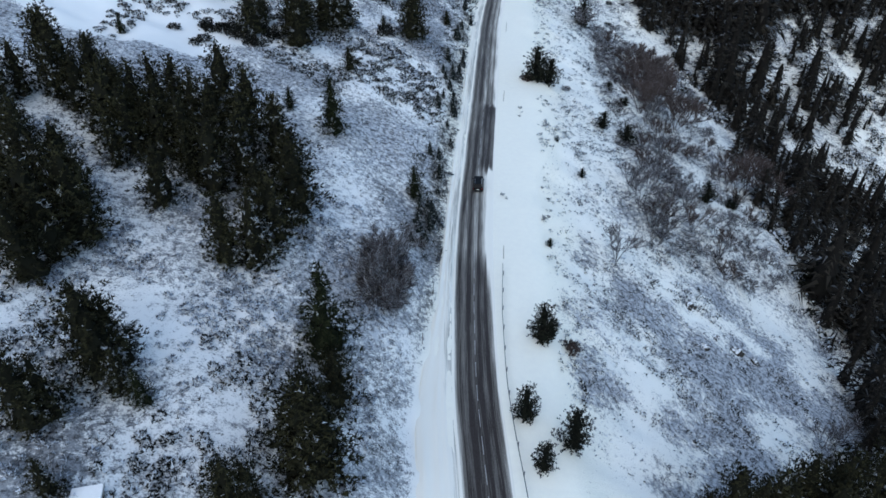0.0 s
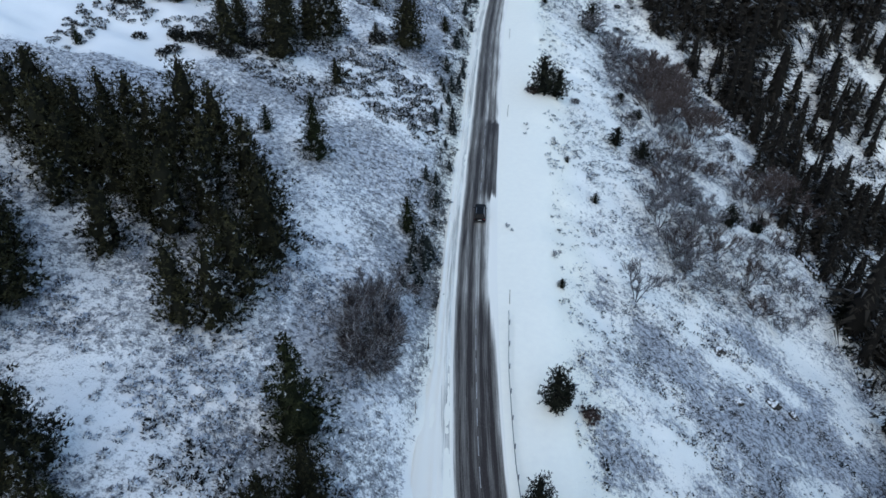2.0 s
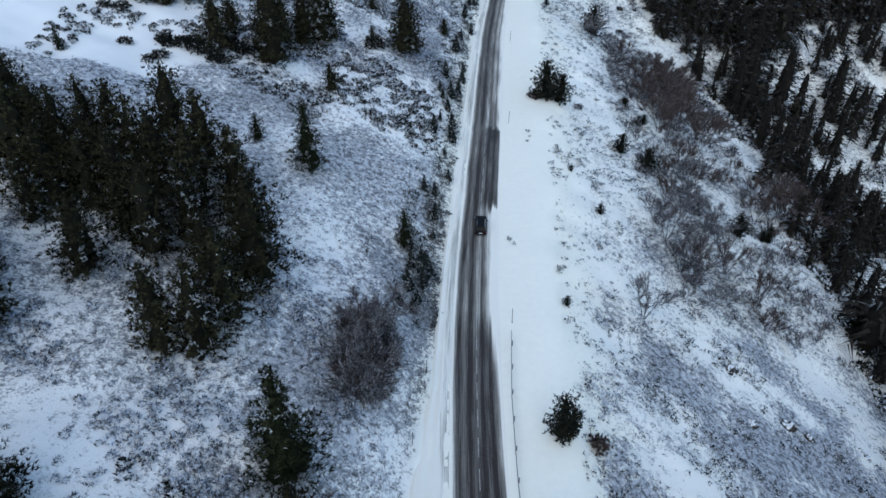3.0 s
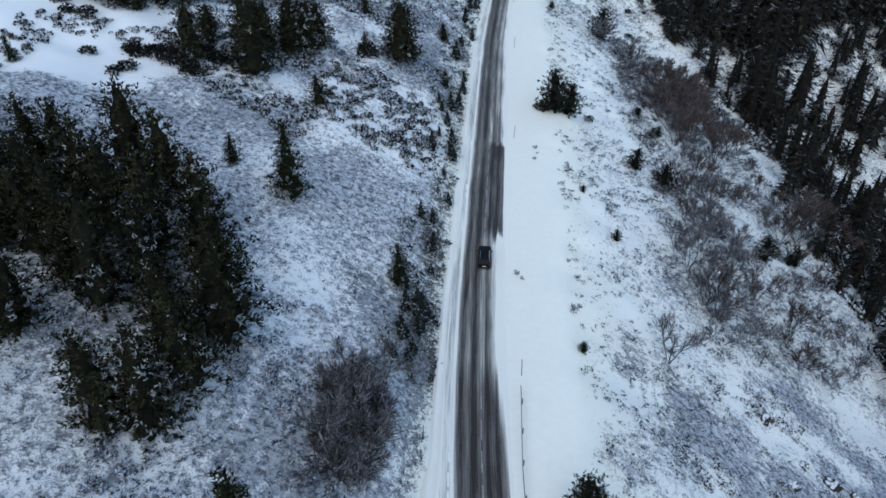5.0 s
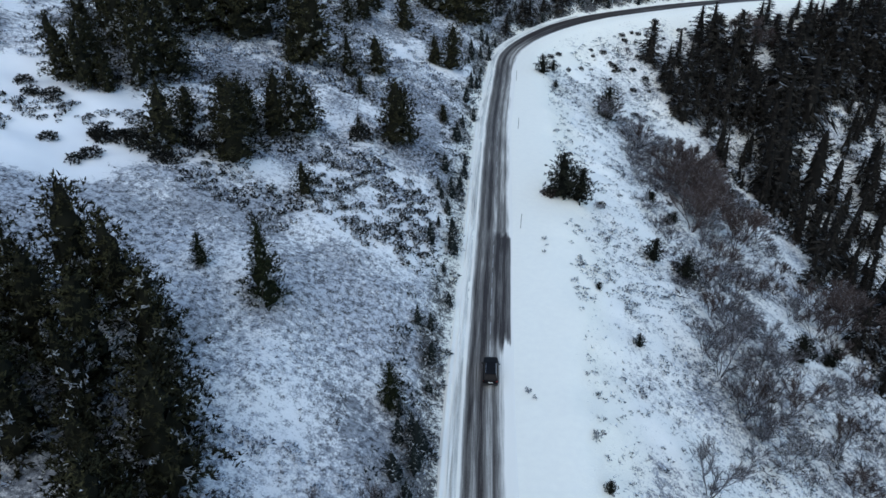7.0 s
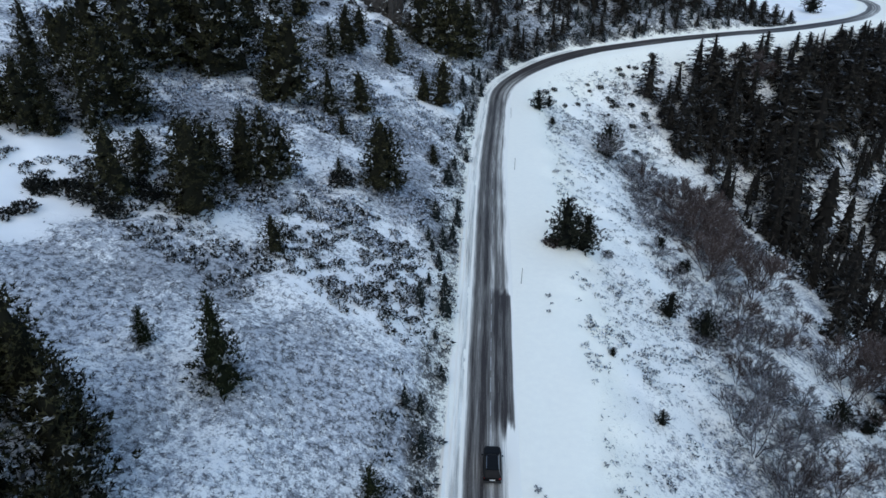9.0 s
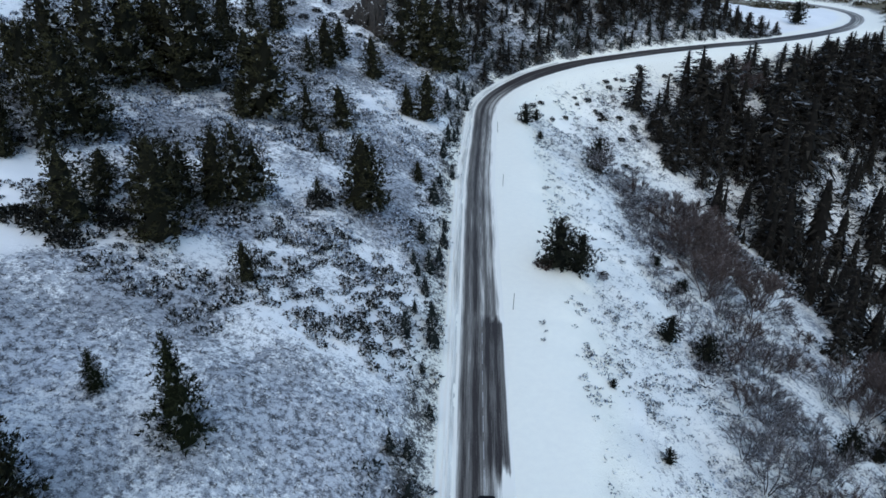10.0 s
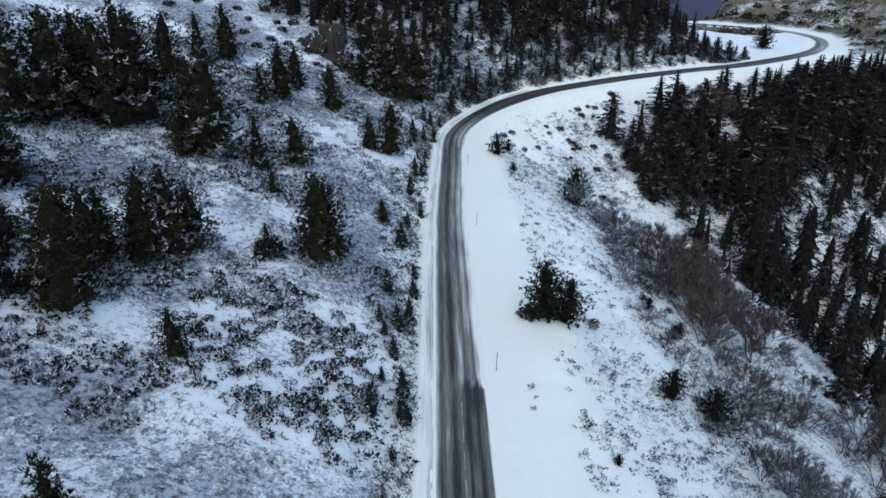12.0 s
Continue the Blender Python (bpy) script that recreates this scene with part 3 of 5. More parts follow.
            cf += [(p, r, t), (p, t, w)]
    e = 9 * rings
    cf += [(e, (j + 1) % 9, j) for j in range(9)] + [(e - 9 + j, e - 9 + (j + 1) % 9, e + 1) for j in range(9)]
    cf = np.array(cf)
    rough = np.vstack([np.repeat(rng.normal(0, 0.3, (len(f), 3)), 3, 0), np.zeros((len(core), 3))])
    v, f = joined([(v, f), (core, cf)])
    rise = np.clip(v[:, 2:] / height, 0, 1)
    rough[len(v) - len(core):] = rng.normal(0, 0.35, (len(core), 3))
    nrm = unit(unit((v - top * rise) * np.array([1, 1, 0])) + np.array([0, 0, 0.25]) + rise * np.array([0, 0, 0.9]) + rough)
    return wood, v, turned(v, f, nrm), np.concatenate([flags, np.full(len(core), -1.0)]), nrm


def spruce_mesh(seed, height, spread_, levels, per, twigs, bare=0.04, power=0.8, snow=0.1):
    """The wood and the crown of a spruce: whorls of hanging boughs, each a fan of slim sprays round a core painted dark
    as inner shade.
    """
    rng = np.random.default_rng(seed)
    top = np.array([rng.normal(0, 0.01), rng.normal(0, 0.01), 1.0]) * height
    wood = [tube([(0, 0, -0.8), top * 0.5, top * 0.97], [0.016 * height, 0.011 * height, 0.003 * height], 5)]
    tri, marks = [], []
    lump = np.clip(rng.normal(1.0, 0.22, (6, 7)), 0.5, 1.4)
    for i in range(levels):
        for j in range(per):
            f = bare + (0.98 - bare) * ((i + rng.uniform(-0.45, 0.45) + 0.5) / levels) ** 0.92
            az = 2 * np.pi * (j + rng.uniform(-0.4, 0.4)) / per + i * 1.7
            r = spread_ * ((1 - f) ** power + 0.03) * rng.uniform(0.6, 1.25) * lump[int(f * 5.9), int(az * 7 / 2 / np.pi) % 7] * min(1, 0.7 + 3 * f)
            h, side = np.array([np.cos(az), np.sin(az), 0]), np.array([-np.sin(az), np.cos(az), 0])
            fall = 0.55 - 0.75 * f + rng.normal(0, 0.1)
            spine = lambda g: top * f + h * r * g + np.array([0, 0, r * (0.12 * g - fall * g * g)])
            white = float(rng.random() < snow * 1.6 * (1.1 - f))
            for k in range(twigs):
                g = 0.3 + 0.6 * (k + rng.uniform(0, 1)) / twigs
                q = rng.choice((-1, 1))
                reach = r * (0.36 - 0.2 * g) * rng.uniform(0.3, 1.3) + 0.08
                root = spine(g) + rng.normal(0, 0.06 * r + 0.03, 3)
                apex = spine(min(1.12, g + 0.34)) + side * q * reach + rng.normal(0, 0.05 * r, 3) - np.array([0, 0, reach * rng.uniform(0, 0.5)])
                w = unit(np.cross(apex - root, rng.normal(0, 1, 3))) * (0.04 * r + 0.05) * rng.uniform(0.6, 1.3)
                tri.append((root + w, apex, root - w))
                marks.append(white * float(rng.random() < 0.55) * rng.uniform(0.4, 1))
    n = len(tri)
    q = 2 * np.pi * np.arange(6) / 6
    # core sheets, marked -1 to take the painted inner shade
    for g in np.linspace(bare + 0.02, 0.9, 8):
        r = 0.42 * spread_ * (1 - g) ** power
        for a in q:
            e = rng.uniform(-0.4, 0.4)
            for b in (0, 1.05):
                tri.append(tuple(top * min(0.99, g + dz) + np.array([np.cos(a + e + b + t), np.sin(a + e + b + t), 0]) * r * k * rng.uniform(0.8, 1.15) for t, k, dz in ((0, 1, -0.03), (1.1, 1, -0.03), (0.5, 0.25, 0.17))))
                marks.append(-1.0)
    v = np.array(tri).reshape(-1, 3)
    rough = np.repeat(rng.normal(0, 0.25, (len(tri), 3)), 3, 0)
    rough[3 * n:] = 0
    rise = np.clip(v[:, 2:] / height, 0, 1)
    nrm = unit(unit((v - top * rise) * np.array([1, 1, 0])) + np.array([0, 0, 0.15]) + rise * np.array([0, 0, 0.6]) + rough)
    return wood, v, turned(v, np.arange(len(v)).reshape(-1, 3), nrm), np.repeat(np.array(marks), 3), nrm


def spruce(name, label, seed, height, spread_, levels, per, twigs, mat, power=0.8, snow=0.1):
    wood, v, f, marks, nrm = spruce_mesh(seed, height, spread_, levels, per, twigs, 0.04, power, snow)
    tree = tagged(new(name), label, "tree")
    part("trunk", mesh_of("trunk", *joined(wood), BARK, True), BARK, tree)
    me = softened(mesh_of("crown", v, f, mat), nrm)
    attach(me, "snowy", marks)
    part("crown", me, mat, tree)
    return tree


def bare_tree(name, label, seed, height, mat, stems=1, wide=0.5, fine=3, twigs=9, category="tree"):
    """A leafless tree: limbs that fork, and a crown of fine twigs."""
    rng = np.random.default_rng(seed)
    wood, tw_c, tw_d, tw_l = [], [], [], []

    def grow(p, d, length, r, depth):
        mid = p + d * length * 0.5 + rng.normal(0, 0.04 * length, 3)
        end = p + d * length + np.array([0, 0, 0.06 * length])
        wood.append(tube([p, mid, end], [r, r * 0.8, r * 0.55], 5) if depth > 2 else tube([p, end], [r, r * 0.5], 3))
        if depth <= 2:
            for g in np.linspace(0.35, 1.0, 4):
                tw_c.append(p + (end - p) * g)
                tw_d.append(d + np.array([0, 0, 0.35]))
                tw_l.append(height * (0.13 if depth else 0.1))
        if depth == 0:
            return
        for k in range(3 if depth > 1 else fine):
            q = rng.normal(0, wide, 3)
            nd = d + q + np.array([0, 0, 0.18])
            nd /= np.linalg.norm(nd)
            g = rng.uniform(0.55, 1.0)
            grow(p + (end - p) * g, nd, length * rng.uniform(0.58, 0.78), r * 0.55, depth - 1)

    for k in range(stems):
        a = 2 * np.pi * k / max(1, stems) + rng.uniform(0, 1)
        d = np.array([np.cos(a) * 0.35 * (stems > 1), np.sin(a) * 0.35 * (stems > 1), 1.0])
        grow(np.array([np.cos(a), np.sin(a), 0]) * 0.12 * (stems > 1) - np.array([0, 0, 0.3]), d / np.linalg.norm(d), height * 0.38, (0.014 if stems == 1 else 0.009) * height, 3)
    v, f = blades(np.array(tw_c), np.array(tw_d), np.array(tw_l), np.full(len(tw_c), 0.014 + 0.0006 * height), twigs, 0.5, rng)
    tree = tagged(new(name), label, category)
    part("trunk", mesh_of("trunk", *joined(wood), mat, True), mat, tree)
    part("crown", mesh_of("crown", v, f, mat), mat, tree)
    return tree


def bush(name, label, seed, height, mat, count=70, n=6, category="bush"):
    """A low rounded shrub of stems and tufts."""
    rng = np.random.default_rng(seed)
    d = rng.normal(0, 1, (count, 3))
    d[:, 2] = np.abs(d[:, 2]) * 0.9 + 0.1
    d /= np.linalg.norm(d, axis=1)[:, None]
    c = d * np.array([0.62, 0.62, 0.7]) * height * rng.uniform(0.25, 1.0, (count, 1)) ** 0.6
    c[:, :2] *= rng.uniform(0.7, 1.2, (count, 2))
    wood = [tube([(0, 0, -0.2), q * 0.5, q], [0.03 * height, 0.02 * height, 0.006 * height], 3) for q in c[:14]]
    v, f = blades(c, d + np.array([0, 0, 0.3]), np.full(count, height * 0.17), np.full(count, height * 0.024), n, 0.7, rng)
    nrm = unit(unit(v) + np.array([0, 0, 0.5]) + np.repeat(rng.normal(0, 0.3, (len(f), 3)), 3, 0))
    thing = tagged(new(name), label, category)
    part("stems", mesh_of("stems", *joined(wood), BARK, True), BARK, thing)
    part("crown", softened(mesh_of("crown", v, turned(v, f, nrm), mat), nrm), mat, thing)
    return thing


USED = set()


def plant(kind, x, y, height, group="", slim=1.0, rng=RNG, sink=0.15):
    """Sets a tree of the kind at x, y with that height; the first one of a kind is the original itself."""
    ob, tall = kind
    z = float(terrain(x, y)[0][0]) - sink
    k = height / tall
    m = Matrix.LocRotScale((x, y, z), Euler((0, 0, rng.uniform(0, 6.28))), (k * slim, k * slim, k))
    if ob.name in USED:
        made = copy_thing(ob, m)
    else:
        USED.add(ob.name)
        ob.matrix_basis = m
        made = ob
    # the scale is kept in the pose, so that a copy of a copy is never scaled twice
    made.matrix_basis = m
    return tagged(made, group=group) if group else made


PINES = [(conifer("pine_tree", "dark green mountain pine on the snowy slope", 11 + i, 10, sp, 14, 8, 5, 12, NEEDLE, bare=b, droop=-0.12, power=pw, lean=ln, thick=1.4, snow=sw, core_=0.4), 10)
         for i, (sp, b, pw, ln, sw) in enumerate(((3.3, 0.03, 0.55, 0.03, 0.1), (3.0, 0.06, 0.6, -0.04, 0.06), (3.2, 0.02, 0.75, 0.0, 0.55), (3.5, 0.06, 0.5, 0.06, 0.28)))]
SNOWY = [(conifer("fir_tree", "green fir with snow on its lower branches", 31 + i, 10, sp, 18, 8, 5, 15, NEEDLE_SNOWY, bare=0.03, droop=-0.3, power=1.0, snow=0.35), 10) for i, sp in enumerate((3.0, 3.3))]
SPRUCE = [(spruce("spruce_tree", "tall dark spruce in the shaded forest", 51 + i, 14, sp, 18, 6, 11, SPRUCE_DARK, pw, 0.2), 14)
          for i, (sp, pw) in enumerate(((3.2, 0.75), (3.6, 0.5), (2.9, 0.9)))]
SMALL = [(conifer("young_pine", "small dark pine on the snow", 71 + i, 7, 2.9, 13, 8, 5, 12, NEEDLE_DARK, bare=0.06, droop=0.05, power=0.5, lean=0.05 - 0.1 * i, thick=1.5, snow=0.02, core_=0.3), 7) for i in range(2)]
SAPLING = [(conifer("frosted_sapling", "young conifer grey with frost beside the road", 81 + i, 3, 1.25, 8, 6, 3, 6, NEEDLE_FROST, bare=0.02, droop=0.0, power=0.7, thick=1.0, snow=0.3, core_=0.4), 3) for i in range(3)]
BARE = [(bare_tree("bare_tree", "leafless grey tree with fine frosted twigs", 91 + i, 8, TWIG_GREY, 4, 0.4, 2, 6), 8) for i in range(2)]
RUST = [(bare_tree("bare_birch", "leafless reddish-brown tree in a thicket", 95 + i, 10, TWIG_RED, 4 + i, 0.4, 3, 6), 10) for i in range(2)]
GREY = [(bare_tree("bare_shrub", "low leafless grey shrub dusted with snow", 97, 3, TWIG, 3, 0.6, 2, 7, "bush"), 3)]
BROWN = [(bush("brown_bush", "round brown leafless bush on the snow", 105, 2, TWIG_RED, 140, 16), 2)]
OLIVE_BUSH = [(bush("olive_bush", "olive-green scrub bush on the far hillside", 107, 3, OLIVE, 110, 12), 3)]
LOW = [(bush("juniper_bush", "dark low juniper bush on the snow", 101 + i, 1.5, JUNIPER, 110, 12), 1.5) for i in range(2)]


def scatter(count, test, box, gap, seed):
    """Places in the box (x0, y0, x1, y1) that pass the test on x, y, station and side distance, at least gap apart."""
    rng = np.random.default_rng(seed)
    x, y = rng.uniform(box[0], box[2], count), rng.uniform(box[1], box[3], count)
    s, d = nearest(x, y)
    ok = test(x, y, s, d)
    kept, cells = [], {}
    for a, b in zip(x[ok], y[ok]):
        key = (int(a // gap), int(b // gap))
        if any((a - p) ** 2 + (b - q) ** 2 < gap * gap for i in (-1, 0, 1) for j in (-1, 0, 1) for p, q in cells.get((key[0] + i, key[1] + j), ())):
            continue
        cells.setdefault(key, []).append((a, b))
        kept.append((a, b))
    return kept


# clumps that stand on the open slope, as x, y, height
LOWER_PINES = [(-50.4, 98.3, 10.7), (-43.7, 94.3, 10.5), (-43.2, 100.4, 10.1), (-39.5, 99.1, 10.2), (-33.6, 101.3, 12.7), (-29.4, 99.6, 11.7), (-43.5, 84.3, 7.6),
               (-36.2, 77.5, 9.4), (-30.8, 82.6, 11.6), (-35.1, 87.8, 10.5), (-24.1, 93.0, 12.0), (-20.0, 82.0, 12.8), (-24.0, 79.6, 9.7), (-26.3, 69.8, 10.1),
               (-23.3, 70.4, 10.8), (-21.7, 74.6, 11.3), (-55.1, 98.0, 12.5), (-58.9, 93.7, 8.3), (-60.3, 91.8, 8.9), (-28.5, 90, 11),
               (-47, 97, 9.5), (-40, 93, 10), (-36, 95, 11), (-33, 92, 10.5), (-38.5, 88, 9), (-25.5, 97, 9.5), (-27.5, 86, 10), (-21.8, 87.5, 10),
               (-44.8, 88.2, 13.0), (-42.1, 87.0, 10.4), (-47.5, 90.5, 9.4), (-51.7, 94.3, 8.7), (-40.7, 89.7, 8.9), (-52.4, 102.1, 8.4), (-54.5, 95.4, 8.6), (-33.8, 84.0, 7.4), (-56.6, 98.6, 11.2)]
for k, (x, y, h) in enumerate(LOWER_PINES):
    plant(PINES[k % 4], x, y, h * 1.03, "pines of the lower clump", 1.05)
EDGE_PINES = [(-50.5, 146.1, 9.4), (-49.0, 148.7, 6.5), (-55.3, 173.5, 8.5), (-44.7, 150.9, 9.5), (-44.1, 155.8, 13.3), (-42.2, 157.5, 11.0), (-47.7, 146.1, 5.6), (-59.4, 167.1, 8.8),
              (-55.8, 169.8, 9.1), (-51, 151, 9), (-54, 147, 10), (-48, 160, 10), (-52, 163, 11)]
for k, (x, y, h) in enumerate(EDGE_PINES):
    plant(PINES[(k + 3) % 4], x, y, h, "pines at the edge of the snowfield", 1.15)
SHELF_BUSHES = [(-56.0, 141.0), (-53.4, 140.9), (-45.2, 134.6), (-42.0, 135.6), (-40.0, 136.2), (-37.9, 136.8), (-35.6, 139.8), (-49.6, 130.4), (-45.3, 127.3), (-43.9, 129.1),
                (-36.3, 131.4), (-35.0, 131.7), (-33.7, 136.7), (-32.2, 138.1), (-58.1, 143.7), (-48.2, 150.0), (-41, 138), (-38.5, 138.5), (-30.5, 140)]
TALL_BUSHES = [(-44.2, 133.8, 2.7), (-41.9, 134.1, 2.7), (-39.7, 133.9, 3.1), (-37.7, 134.4, 3.4), (-33.8, 137.6, 2.8), (-12.4, 154.8, 3.4)]
for k, (x, y, h) in enumerate(TALL_BUSHES):
    plant(LOW[k % 2], x, y, h, "tall juniper bushes on the snowfield", 1.1)
for k, (x, y) in enumerate(SHELF_BUSHES):
    plant(LOW[k % 2], x, y, RNG.uniform(1.3, 2.3), "juniper bushes on the snowfield", 1.35)
BEND_BUSHES = [(73.5, 295.4), (59.6, 282.2), (63.5, 285.3), (60.0, 279.5), (64.0, 281.3), (66.6, 280.1), (70.8, 285.5), (53.6, 263.9), (54.8, 263.4), (69.3, 275.0), (75.2, 288.4),
               (50.8, 267.8), (52.5, 264.4), (66.7, 273.8), (32.0, 250.8), (35.0, 255.4), (29.5, 160.1), (44.0, 178.0), (48.0, 177.4), (44.1, 150.4)]
for k, (x, y) in enumerate(BEND_BUSHES):
    plant(LOW[k % 2], x, y, RNG.uniform(1.0, 2.0), "dark bushes below the road", 1.1)
CREST_BUSHES = [(-31.2, 273.3), (-28.2, 284.0), (-25.0, 265.4), (-23.0, 274.0), (-20.6, 280.4), (-27.6, 258.7), (-17.7, 270.2), (-34.7, 279.1), (-15.8, 262.0), (-49.0, 268.1), (-43.8, 275.6),
                (-24.8, 278.1), (-20.7, 263.7), (-13.5, 255.6), (-31.5, 264.8)]
for k, (x, y) in enumerate(CREST_BUSHES):
    plant(LOW[k % 2], x, y, RNG.uniform(1.6, 2.8), "dark bushes below the crest", 1.2)
FAR_BUSHES = [(208.5, 481.0), (216.5, 477.7), (219.7, 465.4), (224.9, 451.5), (227.6, 439.9), (220.3, 493.1), (232.3, 484.2), (236.3, 467.5), (238.8, 444.5), (228.5, 413.3), (250.4, 444.4), (251.4, 472.4),
              (212, 486), (228, 476), (244, 456), (206, 492)]
for x, y in FAR_BUSHES:
    plant(OLIVE_BUSH[0], x, y, RNG.uniform(2.5, 4.5), "olive bushes on the far hillside", 1.2)
NEAR_PINES = [(-49.5, 74.0, 11.2), (-46.0, 71.6, 11.2), (-44.2, 73.6, 7.3), (-49.6, 68.2, 11.2), (-44.7, 60.6, 10.7), (-52.5, 74.3, 7.0), (-33.4, 49.2, 11.5),
              (-34.1, 51.0, 8.5), (-37.0, 42.0, 9.5), (-36.1, 43.4, 7.6), (-11.5, 51.8, 8.6), (-12.1, 42.9, 13.5), (-13.3, 42.0, 11.5), (-32.8, 35.0, 5.0),
              (-19.0, 36.7, 7.2), (-17.3, 37.3, 6.5), (-53, 80, 9), (-57, 84, 9.5), (-47.5, 77, 9), (-42, 69, 7.5), (-46.5, 64.5, 9.5), (-31.5, 47.5, 6), (-13.5, 47, 9), (-44.5, 65.5, 13), (-42.5, 68.2, 13.4), (-32.7, 51.1, 8.4)]
for k, (x, y, h) in enumerate(NEAR_PINES):
    plant(PINES[(k + 1) % 4], x, y, h, "pines of the near clumps", 1.12)
KNOLL_PINES = [(49.1, 53.2, 16), (44.7, 52.0, 13.4), (38.6, 48.8, 12.0), (32.8, 46.1, 12.0), (28.3, 44.8, 8.0), (22.6, 43.5, 6.0), (60.3, 59.7, 14.5), (67.3, 65.2, 15),
               (41.5, 50, 12), (35.6, 47.2, 11), (54, 56, 13), (46.5, 48, 15)]
for k, (x, y, h) in enumerate(KNOLL_PINES):
    plant(PINES[k % 4], x, y, h, "pines below the knoll", 0.9)
FIRS = [(-13.5, 59.3, 13.1), (-29.2, 46.5, 4.8), (-18.3, 108.2, 9.9), (-25.7, 111.2, 4.2), (-55.9, 122.8, 3.6), (-4.6, 99.7, 6.2)]
for k, (x, y, h) in enumerate(FIRS):
    plant(SNOWY[k % 2], x, y, h, "firs standing alone", 1.12)
UPPER_PINES = [(-48.9, 179.2, 15.0), (-45.6, 183.9, 15.4), (-42.8, 190.3, 15.1), (-38.7, 187.0, 16.1), (-36.7, 189.7, 17.7), (-36.5, 197.4, 14.8), (-39.2, 222.5, 11.6),
               (-27.8, 180.8, 6.4), (-36.5, 237.7, 9.3), (-24.8, 183.4, 15.2), (-29.0, 194.5, 11.0), (-31.7, 243.6, 12.1), (-21.5, 218.7, 7.7), (-18.3, 224.1, 10.7),
               (-16.4, 233.5, 9.0), (-8.5, 228.4, 9.5), (-17.6, 184.1, 8.0), (-12.2, 189.6, 8.0), (-14.6, 175.6, 3.5), (-7.3, 158.7, 11.6)]
for k, (x, y, h) in enumerate(UPPER_PINES):
    plant(PINES[(k + 2) % 4], x, y, h, "pines of the upper slope", 1.3)
MIDDLE_PINES = [(-6.4, 160.7, 9.4), (-24.7, 149.0, 10.2), (-21.9, 150.5, 10.3), (-20.4, 153.0, 7.7), (-30.3, 143.8, 9.1), (-28.9, 145.5, 8.7), (-28.4, 148.1, 7.7),
                (-37.0, 146.4, 5.0), (-0.9, 213.0, 7.0), (2.9, 213.4, 10.8), (-13.1, 156.9, 3.4), (1.1, 181.3, 3.8), (-41.7, 159.0, 6.7), (2.6, 253.7, 18), (-1.4, 254.2, 17),
                (7.4, 254.0, 17), (11.3, 259.8, 15), (-52, 186, 14), (-56, 182, 14), (-17.9, 132.0, 4.7), (-36.7, 135.5, 9.1), (-27.8, 136.0, 12.1), (-44.8, 161.3, 12.2), (-36.1, 142.8, 5.8), (-53.3, 155.8, 6.0)]
for k, (x, y, h) in enumerate(MIDDLE_PINES):
    plant(PINES[k % 4], x, y, h, "pines of the middle slope", 1.3)
VERGE_PINES = [(21.8, 156.2, 8.0), (24.5, 156.4, 6.1), (36.4, 148.0, 4.4), (46.5, 168.9, 2.5), (59.1, 135.3, 5.3), (65.8, 138.4, 2.6), (13.3, 68.9, 6.5), (14.6, 70.2, 3.5),
               (9.8, 55.3, 5.5), (15.1, 51.9, 6.5), (11.0, 48.1, 4.6), (27.5, 232.0, 5.0), (30.2, 226.6, 2.0), (79.8, 118.5, 8.2), (43.8, 223.6, 8.3), (26.9, 119.7, 2.0), (23.1, 129.5, 1.3), (31.6, 242.0, 3.0), (67.6, 139.6, 4.0), (42.2, 147.0, 5.0), (17.1, 92.1, 1.6), (44.9, 167.6, 2.6), (43.0, 174.1, 2.6)]
for k, (x, y, h) in enumerate(VERGE_PINES):
    plant(SMALL[k % 2], x, y, h, "small pines on the verge", 0.85 if y < 75 else 1.2)
plant(SMALL[0], 162.2, 371.9, 9.0, "small pines on the verge", 1.35)
THICKET = [(50.4, 168.9, 10), (57.9, 179.5, 11), (62.6, 174.0, 11), (54, 174, 10), (60, 186, 11), (66, 180, 10), (77.6, 155.3, 11), (80, 158, 10), (74, 152, 9),
           (55.4, 201.9, 9.6), (60.1, 203.6, 11), (58, 195, 10.5), (63, 198, 10.5), (53.5, 188, 9.5), (66, 208, 9.8), (55, 183, 10), (82, 153, 10), (72, 156, 9), (104, 300, 9), (109, 303, 10), (113, 300, 9), (107, 296, 9), (140, 318, 8), (150, 322, 8), (168, 330, 8), (120, 300, 9)]
for x, y, h in THICKET:
    plant(RUST[int(x) % 2], x, y, h, "reddish trees of the thicket", 1.25)
LONE_BARE = [(29.5, 96.7, 7.5), (41.8, 111.0, 8.0), (40.3, 113.4, 8.6), (38.0, 124.5, 6.5), (39.3, 120.7, 8.0), (45.4, 130.9, 7.5), (-8.4, 70.1, 7.0), (-7.7, 77.3, 6.5),
             (-5.4, 82.9, 5.5), (-10, 73, 6), (-6.5, 73.5, 6), (42, 216, 8), (48, 126, 7), (47, 136, 7), (52, 128, 7), (59, 70, 6), (62, 66, 6), (64, 73, 6.5), (57, 63, 5)]
for k, (x, y, h) in enumerate(LONE_BARE):
    plant(BARE[k % 2], x, y, h, "leafless trees on the slope", 1.1)
hollow = lambda x, y, s, d: ((x + 8.0) / 3.0) ** 2 + ((y - 76) / 7) ** 2 < 1
for k, (x, y) in enumerate(scatter(200, hollow, (-14, 65, -3, 87), 2.4, 66)):
    plant((GREY + BARE)[k % 3], x, y, RNG.uniform(2.5, 5.0), "grey shrubs of the hollow", 1.3)
